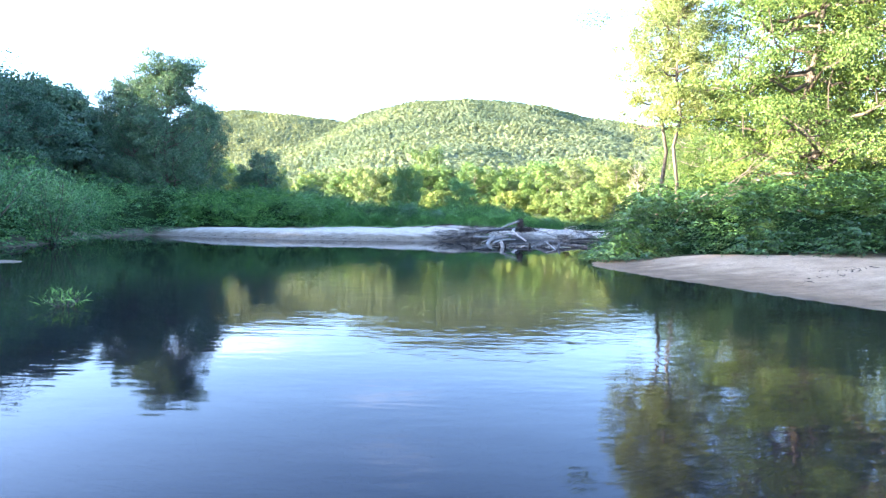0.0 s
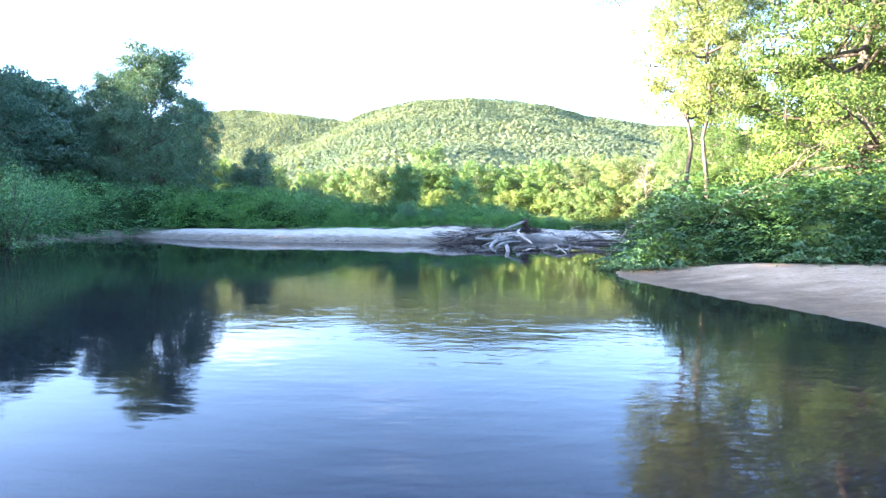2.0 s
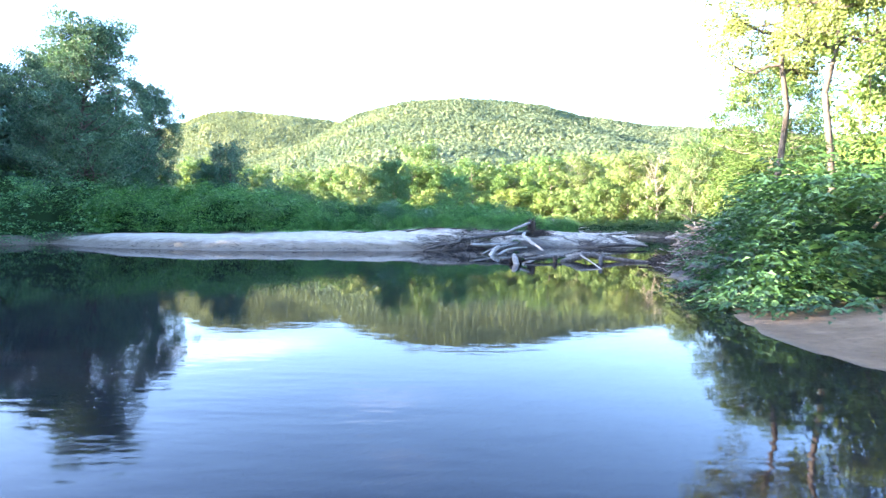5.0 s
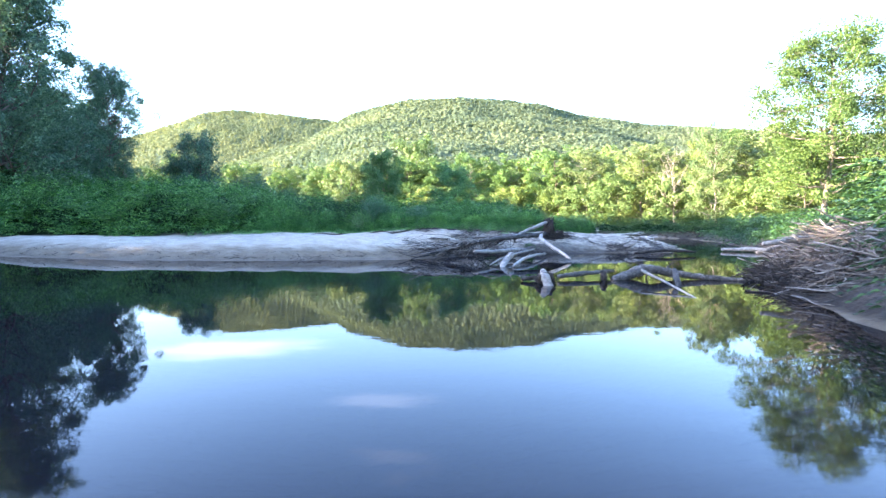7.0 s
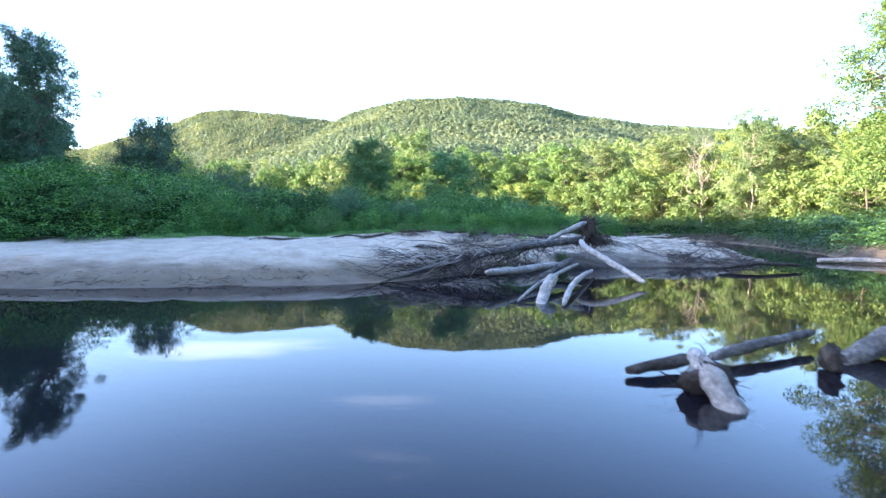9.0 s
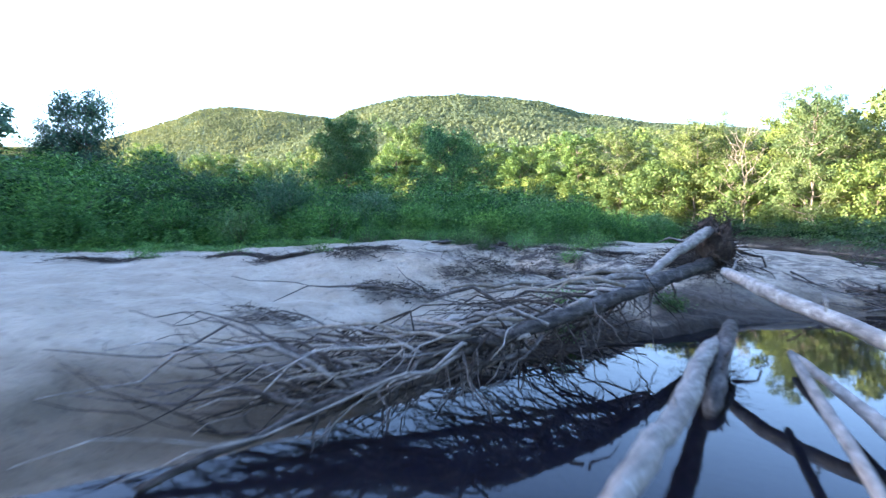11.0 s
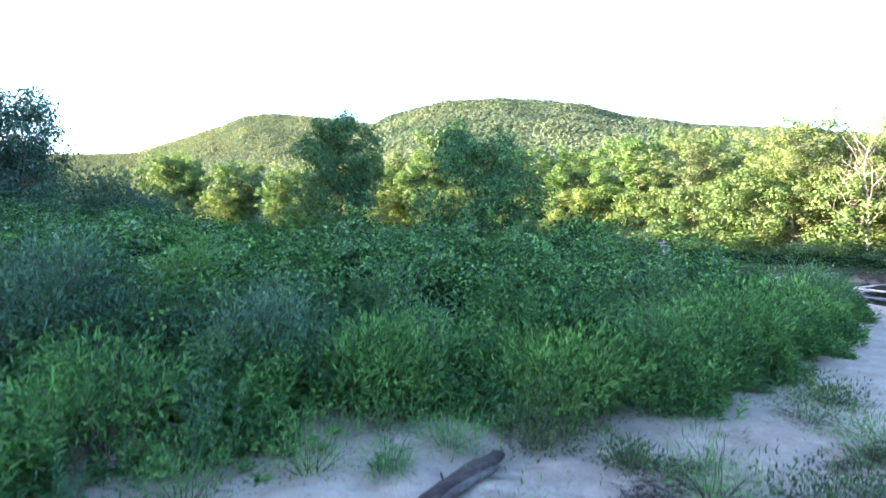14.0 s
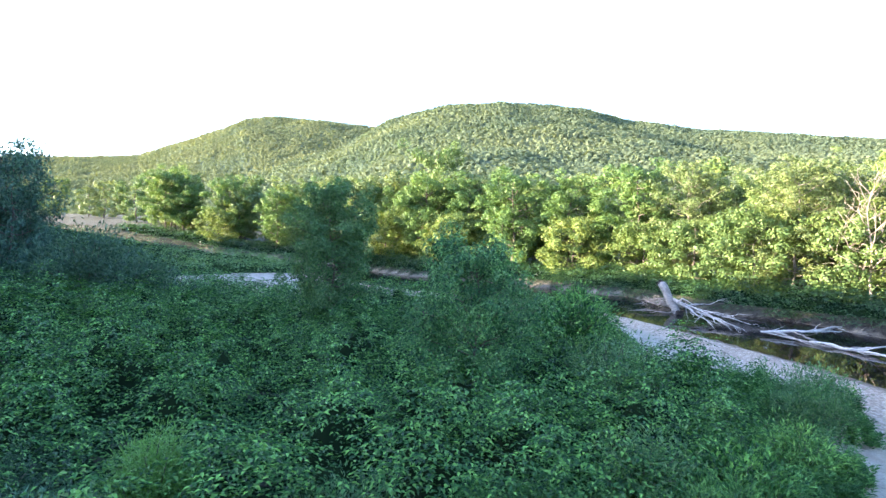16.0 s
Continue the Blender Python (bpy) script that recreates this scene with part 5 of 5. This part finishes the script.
for _ in range(14):
    line[1:-1] = 0.25 * line[:-2] + 0.5 * line[1:-1] + 0.25 * line[2:]
line[1:-1] += rng.normal(0, 0.008, (59, 3))
shell = Shell()
tube(shell, line, np.interp(s_, range(6), (0.125, 0.105, 0.085, 0.068, 0.048, 0.026)) * (1 + 0.10 * np.sin(s_ * 9) * np.sin(s_ * 4.3)), 14, 0.13, rng)
part("trunk", shell.mesh("trunk", M_TRUNK), jam)
root_wad(jam, np.array([6.0, 49.6, 1.36]), 0.84, (0.9, 0.4, 0.05), 3, M_ROOT, 270)
branch(jam, bent((5.85, 49.5, 1.6), (3.9, 47.2, 0.92), rng, 0.025, 16), np.linspace(0.105, 0.06, 16), M_DRIFT, 1, 2, "limb")
branch(jam, bent((3.9, 47.2, 0.92), (1.4, 45.9, 0.80), rng, 0.03, 16), np.linspace(0.06, 0.014, 16), M_DRIFT, 2, 3, "limb")
branch(jam, bent((3.6, 46.3, 0.84), (0.2, 43.9, 0.55), rng, 0.05, 16), np.linspace(0.055, 0.012, 16), M_DRIFT, 3, 4, "limb")
branch(jam, bent((2.2, 45.0, 0.62), (-0.6, 43.4, 0.42), rng, 0.05, 9), np.linspace(0.06, 0.014, 9), M_GREY, 4, 3, "limb")
branch(jam, bent((3.95, 47.5, 0.98), (1.1, 45.6, 0.90), rng, 0.03, 12), np.linspace(0.045, 0.018, 12), M_PALEBARK, 5, 3, "limb")
branch(jam, bent((4.3, 47.9, 1.0), (2.5, 46.5, 0.98), rng, 0.03, 12), np.linspace(0.034, 0.012, 12), M_GREY, 6, 3, "limb")
for k in range(20):
    u = rng.uniform(1.0, 4.2)
    at = np.array([np.interp(u, range(6), TRUNK[:, c]) for c in range(3)]) + rng.normal(0, 0.05, 3)
    far = rng.uniform(1.2, 3.0)
    a_ = radians(rng.uniform(178, 232))
    end = at + np.array([math.cos(a_) * far, math.sin(a_) * far * 0.8 + rng.uniform(0, 0.4), 0])
    end[2] = max(float(ground_z(end[0], end[1])), 0) + rng.uniform(0.08, 0.42)
    pts = bent(at, end, rng, 0.10, 10, -0.04)
    pts[:, 2] = np.maximum(pts[:, 2], np.maximum(ground_z(pts[:, 0], pts[:, 1]), -0.05) + 0.04)
    branch(jam, pts, np.linspace(rng.uniform(0.016, 0.032), 0.005, 10), (M_DRIFT, M_PALEBARK, M_DRIFT, M_GREY)[k % 4], 1150 + k, 3, "limb")
for k in range(112):
    u = rng.uniform(1.5, 4.4)
    at = np.array([np.interp(u, range(6), TRUNK[:, c]) for c in range(3)]) + rng.normal(0, 0.04, 3)
    far = rng.uniform(0.8, 2.3)
    a_ = radians(rng.uniform(172, 226))
    end = at + np.array([math.cos(a_) * far, math.sin(a_) * far * 0.7 + rng.uniform(0, 0.7), 0])
    end[2] = max(float(ground_z(end[0], end[1])), 0) + rng.uniform(0.04, 0.34)
    pts = bent(at, end, rng, 0.14, 7, -0.03)
    pts[:, 2] = np.maximum(pts[:, 2], np.maximum(ground_z(pts[:, 0], pts[:, 1]), -0.05) + 0.02)
    branch(jam, pts, np.linspace(rng.uniform(0.008, 0.026), 0.003, 7), (M_GREY, M_WET, M_WET, M_DRIFT, M_WET)[k % 5], 50 + k, 3)
for k in range(50):
    u = rng.uniform(1.2, 4.4)
    at = np.array([np.interp(u, range(6), TRUNK[:, c]) for c in range(3)]) + rng.normal(0, 0.10, 3)
    end = at + np.array([rng.normal(0, 0.22), rng.uniform(-0.35, 0.1), -rng.uniform(0.25, 0.9) * max(at[2], 0.25) * 1.25])
    branch(jam, bent(at, end, rng, 0.16, 6), np.linspace(rng.uniform(0.008, 0.018), 0.003, 6), (M_GREY, M_WET)[k % 2], 150 + k, 1, "twig")

# loose logs lying in the water beside it
LOGS = (([(5.35, 47.7, 0.98), (5.0, 45.6, 0.86), (5.1, 43.6, 0.62), (5.75, 42.2, 0.12)], (0.11, 0.10, 0.075), M_DRIFT, "long bleached log sloping into the water"),
        ([(4.5, 45.9, 0.28), (3.7, 44.6, 0.36), (2.95, 43.1, 0.33), (2.3, 42.0, 0.38), (1.8, 41.1, 0.41)], (0.085, 0.105, 0.10, 0.075), M_DRIFT, "thick bleached log with a broken end over water"),
        ([(4.75, 46.2, 0.42), (4.1, 45.0, 0.28), (3.4, 43.7, 0.05)], (0.11, 0.10, 0.09), M_GREY, "short grey log beside a thicker one"),
        ([(4.6, 44.6, 0.4), (2.9, 40.5, 0.25), (2.3, 39.0, 0.04)], (0.05, 0.045, 0.03), M_DRIFT, "thin pale pole leaning into the water"),
        ([(3.25, 40.7, 0.36), (2.95, 39.8, 0.2), (2.7, 38.9, -0.08)], (0.12, 0.13, 0.11), M_DRIFT, "blunt pale log rising from the water"),
        ([(5.25, 45.6, 0.14), (4.35, 42.9, 0.2), (3.6, 40.5, 0.18), (3.1, 38.6, 0.04)], (0.06, 0.075, 0.06), M_DRIFT, "slender bleached log afloat"),
        ([(3.36, 33.5, 0.32), (3.38, 33.15, 0.20), (3.42, 32.75, -0.08)], (0.08, 0.12, 0.14), M_DRIFT, "pale butt of a snag standing in the water"),
        ([(2.85, 33.8, 0.06), (3.6, 34.1, 0.12)], (0.06, 0.08), M_WET, "dark half-sunken log beside a snag"),
        ([(3.9, 34.3, 0.10), (4.8, 34.9, 0.15), (5.7, 35.5, 0.17)], (0.075, 0.07, 0.055), M_GREY, "grey log lying at the waterline"),
        ([(5.4, 34.5, 0.0), (5.95, 34.8, 0.14), (6.5, 35.0, 0.30), (7.2, 35.1, 0.17), (8.2, 34.9, 0.05), (9.2, 34.7, 0.02)], (0.10, 0.17, 0.14, 0.10, 0.06), M_GREY, "arched grey snag breaking the surface"),
        ([(6.1, 34.2, 0.30), (6.15, 32.6, 0.15), (6.15, 30.7, -0.02)], (0.04, 0.035, 0.02), M_DRIFT, "straight bleached pole lying on the water"),
        ([(6.85, 33.9, 0.34), (6.6, 32.9, -0.06)], (0.08, 0.10), M_GREY, "pale stub leaning out of the water"),
        ([(17.0, 53.6, 0.12), (18.5, 53.1, 0.16), (20.0, 52.4, 0.14)], (0.12, 0.14, 0.12), M_DRIFT, "white log stranded across the channel"),
        ([(0.45, 54.3, 0.94), (0.8, 55.0, 1.02), (1.1, 55.6, 1.06), (1.35, 56.1, 1.10)], (0.05, 0.10, 0.13, 0.10), M_WET, "dark weathered log half buried in sand"),
        ([(0.62, 54.35, 0.0), (1.0, 55.1, 0.0), (1.3, 55.7, 0.0)], (0.03, 0.06, 0.05), M_GREY, "split weathered board half buried in sand"),
        ([(10.0, 47.6, 0.12), (11.8, 48.6, 0.26), (13.6, 49.0, 0.16)], (0.07, 0.09, 0.06), M_WET, "dark branch stranded on the bar's tip"))
for k, (pts, rad, mt, text) in enumerate(LOGS):
    if "half buried" in text:
        pts = [(x, y, float(ground_z(x, y)) + 0.06) for x, y, _ in pts]
    one = log(pts, rad, mt, text, seed=600 + k)
    if "half buried" in text:
        one.scale.z = 0.6
snag = tagged(new("root_snag"), "dark torn root snag standing in shallow water", "driftwood")
root_wad(snag, np.array([5.1, 34.2, 0.12]), 0.30, (1, 0.2, 0.1), 9, M_WET, 16)
butt = tagged(new("root_stump"), "dark spread roots of a stump in shallow water", "driftwood")
root_wad(butt, np.array([3.42, 33.25, 0.10]), 0.44, (0.15, 1.0, 0.5), 19, M_WET, 26)

# the heaped debris on the east bank and at the channel's mouth
def heap(name, line_, count, width, tall, long_, label, seed, mats=(M_GREY,), thick=0.02, sides=5):
    r_ = np.random.default_rng(seed)
    line_ = np.asarray(line_, float)
    shell = Shell()
    u = r_.uniform(0, len(line_) - 1, count)
    off = r_.normal(0, 0.5, (count, 2)) * width
    c = np.stack([np.interp(u, range(len(line_)), line_[:, q]) for q in (0, 1)], 1) + off
    z = np.maximum(ground_z(c[:, 0], c[:, 1]), 0) + 0.03 + tall * np.exp(-(off ** 2).sum(1) / width ** 2) * r_.uniform(0, 1, count)
    for k in range(count):
        at, a_ = np.array([*c[k], z[k]]), r_.uniform(0, 2 * np.pi)
        half = np.array([math.cos(a_), math.sin(a_), r_.normal(0, 0.28)]) * long_ * r_.uniform(0.3, 1.0) / 2
        tube(shell, bent(at - half, at + half, r_, 0.05, 5 if sides > 3 else 3), np.linspace(1, 0.35, 5 if sides > 3 else 3) * thick * r_.uniform(0.5, 1.9), sides, 0.1, r_)
    return tagged(new(name, shell.mesh(name, mats[0])), label, "debris", kind="stuff")


heap("pale_debris", [(9.4, 30.0), (11.4, 34.6), (13.4, 38.8), (16.5, 43)], 260, 1.3, 0.9, 1.8, "bleached sticks on top of a flood heap", 70, (M_DRIFT,), thick=0.018)
heap("debris_heap", [(9.3, 29.8), (11.2, 34.2), (13.2, 38.6), (15.4, 41.6), (18.5, 46)], 1150, 1.2, 0.8, 1.6, "heap of grey-brown flood-borne sticks on the bank", 71, (M_STICKS,), thick=0.013)
heap("waterline_debris", [(8.8, 31.2), (9.6, 34.4), (11, 37), (13, 40.5)], 420, 0.6, 0.22, 1.2, "grey sticks and twigs along the waterline", 72, (M_WET,), 0.014)
heap("bar_debris", [(2.2, 52.2), (3.6, 52.8), (5.2, 53.2), (7.8, 53.6)], 900, 1.2, 0.05, 0.26, "dark twigs and flood litter on the sand", 73, (M_WET,), 0.004)
heap("sand_twigs", [(-9, 50.5), (-3, 50.8), (0.4, 48.6), (2.4, 47.6)], 170, 0.8, 0.04, 0.3, "scattered twigs on dry sand", 74, (M_WET,), 0.004)
heap("jam_brush", [(0.0, 44.6), (1.4, 45.3), (2.8, 46.4), (3.7, 47.4)], 140, 0.4, 0.24, 0.8, "dark brush tangled under the fallen tree", 78, (M_WET,), 0.010)
heap("stump_brush", [(6.2, 51.2), (6.7, 52.2), (7.3, 52.8)], 460, 0.75, 0.40, 0.9, "dark brush caught behind the root wad", 75, (M_ROOT,), 0.008)
heap("shore_twigs", [(-19, 42.4), (-11, 40.5), (-6, 41.0), (-2.5, 42.2)], 200, 0.45, 0.02, 0.3, "dark twigs stranded along the waterline", 79, (M_WET,), 0.006)
heap("beach_twigs", [(8.6, 12.8), (11.4, 14.2)], 26, 0.5, 0.02, 0.22, "dark twigs stranded on the beach", 80, (M_WET,), 0.008)
heap("tip_debris", [(9.0, 50.6), (11, 51), (13.2, 51.6), (12, 54)], 260, 0.8, 0.18, 1.0, "grey sticks stranded on the bar's tip", 76, (M_GREY,), 0.016)
for k, run in enumerate(MOUNDS):
    heap("litter_mound", run, 150 if k in (4, 5) else 480, 0.34, 0.06, 0.2, "dark matted flood litter on pale sand", 900 + k, (M_ROOT, M_WET)[k % 2:], 0.004, 3)
heap("pale_twigs", [(1.0, 52.0), (2.4, 54.1), (3.6, 54.8), (5.0, 53.6)], 260, 1.1, 0.07, 0.4, "bleached twigs strewn over the litter", 95, (M_DRIFT,), 0.0045)
heap("grey_twigs", [(-2.5, 50.0), (0.4, 50.9), (1.6, 53.0), (4.6, 55.4)], 700, 1.3, 0.04, 0.36, "grey twigs strewn over the sand", 96, (M_GREY,), 0.005)
heap("cut_bank_roots", [(20.6, 98.6), (26, 96.5), (28.6, 90), (29, 84)], 260, 0.7, 0.3, 1.2, "brown roots and sticks on an eroded bank", 97, (M_ROOT,), 0.02)
root_tuft = tagged(new("dead_plant"), "small dead stump with splayed bleached twigs", "driftwood")
root_wad(root_tuft, np.array([2.4, 54.15, float(ground_z(2.4, 54.15)) + 0.08]), 0.32, (0.2, 0.1, 1.0), 33, M_DRIFT, 14)
dead = tagged(new("fallen_branches"), "bleached fallen branches leaning in the bank trees", "fallen tree")
for k, (a_, b_) in enumerate((((9.6, 22.9, 1.5), (16.0, 22.7, 6.9)), ((9.8, 22.8, 1.6), (16.0, 22.5, 5.6)), ((10.0, 23.0, 1.7), (14.0, 22.8, 3.9)), ((10.8, 22.8, 2.6), (14.8, 21.8, 4.5)))):
    branch(dead, bent(a_, b_, rng, 0.06, 12), np.linspace(0.03 - 0.004 * k, 0.006, 12), M_BARK, 960 + k, 6)
BANK_LOGS = (([(9.2, 31.0, 0.75), (11.5, 33.0, 1.2), (14.5, 34.6, 1.5)], (0.12, 0.13, 0.10), M_GREY), ([(10.0, 35.6, 1.0), (13.0, 36.2, 1.35), (16.0, 36.0, 1.3)], (0.10, 0.12, 0.08), M_DRIFT),
             ([(11.5, 38.8, 0.6), (15, 40.2, 1.35), (18.5, 40.4, 1.6)], (0.10, 0.11, 0.07), M_DRIFT), ([(13.2, 42.0, 0.45), (16.5, 43.4, 1.0), (20, 44.2, 1.25)], (0.13, 0.12, 0.08), M_DRIFT),
             ([(8.6, 28.9, 0.25), (9.6, 30.6, 0.6), (10.4, 32.6, 1.0)], (0.07, 0.07, 0.05), M_DRIFT), ([(12.4, 33.6, 1.3), (14.8, 30.6, 1.7), (17.4, 28.6, 2.3)], (0.10, 0.09, 0.06), M_GREY))
for k, (pts, rad, mt) in enumerate(BANK_LOGS):
    log(pts, rad, mt, "weathered log jutting from a flood heap", seed=700 + k, group="flood heap logs")
stump = tagged(new("root_stump"), "small sunlit stump with spread bare roots", "driftwood")
root_wad(stump, np.array([7.6, 26.2, 0.22]), 0.42, (0.5, -0.6, 0.5), 12, M_GREY, 18)

# the big bleached snag against the far bank
snag2 = tagged(new("leaning_snag"), "bleached leaning trunk with a fan of white branches", "fallen tree")
shell = Shell()
tube(shell, bent((15.75, 102.2, 2.3), (16.5, 99.8, -0.3), rng, 0.03, 10), np.linspace(0.36, 0.29, 10), 10, 0.14, rng)
part("trunk", shell.mesh("trunk", M_DRIFT), snag2)
root_wad(snag2, np.array([15.7, 102.4, 2.35]), 0.6, (-0.1, 0.9, 0.5), 21, M_DRIFT, 26)
root_wad(snag2, np.array([16.5, 99.5, 0.1]), 0.55, (0.0, -0.6, 0.5), 22, M_GREY, 22)
# one stout limb runs on over the water and fans out into straight bare branches
branch(snag2, bent((16.3, 100.4, 1.15), (17.75, 92.6, 0.25), rng, 0.03, 12), np.linspace(0.15, 0.04, 12), M_WHITE, 800, 5)
for k, end in enumerate(((16.7, 92.4, 0.1), (18.3, 91.9, 0.15), (18.9, 91.6, 0.2), (19.6, 92.8, 0.4), (17.2, 94.0, 0.1), (18.2, 93.6, 0.1), (19.0, 94.6, 0.6), (17.9, 92.2, 0.35), (20.4, 93.2, 0.5), (16.2, 95.0, 0.05))):
    part_way = 0.12 + 0.05 * k
    at = np.array([16.3, 100.4, 1.15]) + (np.array([17.75, 92.6, 0.25]) - np.array([16.3, 100.4, 1.15])) * part_way
    branch(snag2, bent(at, end, rng, 0.035, 10), np.linspace(0.075 - 0.003 * k, 0.016, 10), (M_WHITE, M_WHITE, M_GREY)[k % 3], 801 + k, 4)
for k, (a_, b_) in enumerate((((16.9, 98.6, 0.9), (20.9, 101.2, 1.25)), ((17.0, 98.2, 0.8), (20.2, 99.8, 1.0)), ((16.2, 99.9, 0.2), (12.5, 100.35, 0.12)))):
    branch(snag2, bent(a_, b_, rng, 0.05, 9), np.linspace(0.06, 0.018, 9), (M_WHITE, M_GREY, M_DRIFT)[k], 815 + k, 3)
# a second dead tree lies farther down, against the cut bank
stranded = tagged(new("stranded_tree"), "bleached forked tree stranded in shallow water", "fallen tree")
for k, (pts, thick) in enumerate((((((19.1, 90.8, 0.25), (22.1, 90.2, 0.45)), 0.15), (((21.6, 90.3, 0.42), (24.4, 91.1, 0.7)), 0.11), (((21.0, 90.3, 0.4), (21.5, 86.8, 0.1)), 0.08), (((21.4, 90.2, 0.4), (24.0, 90.4, 0.5)), 0.09),
                                 (((21.0, 88.4, 0.15), (23.4, 83.0, 0.3)), 0.13), (((20.0, 90.6, 0.3), (21.0, 87.6, 0.0)), 0.06), (((22.4, 86.6, 0.2), (24.2, 85.6, 0.5)), 0.07), (((19.4, 90.8, 0.2), (22.6, 86.4, 0.1)), 0.07)))):
    branch(stranded, bent(*pts, rng, 0.035, 10), np.interp(np.arange(10), (0, 3, 9), (0.4, 0.85, 0.35)) * thick, (M_WHITE, M_WHITE, M_DRIFT)[k % 3], 860 + k, 3)
heap("snag_brush", [(17.9, 94.2), (19.4, 92.2), (21.4, 90.8)], 260, 0.7, 0.35, 1.5, "grey brush caught among the bleached branches", 98, (M_GREY,), 0.018)
heap("bank_brush", [(15.4, 106.4), (16.8, 105.0), (18.2, 104.2)], 160, 0.6, 0.9, 1.3, "pale dry brush on top of the cut bank", 99, (M_DRIFT,), 0.02)
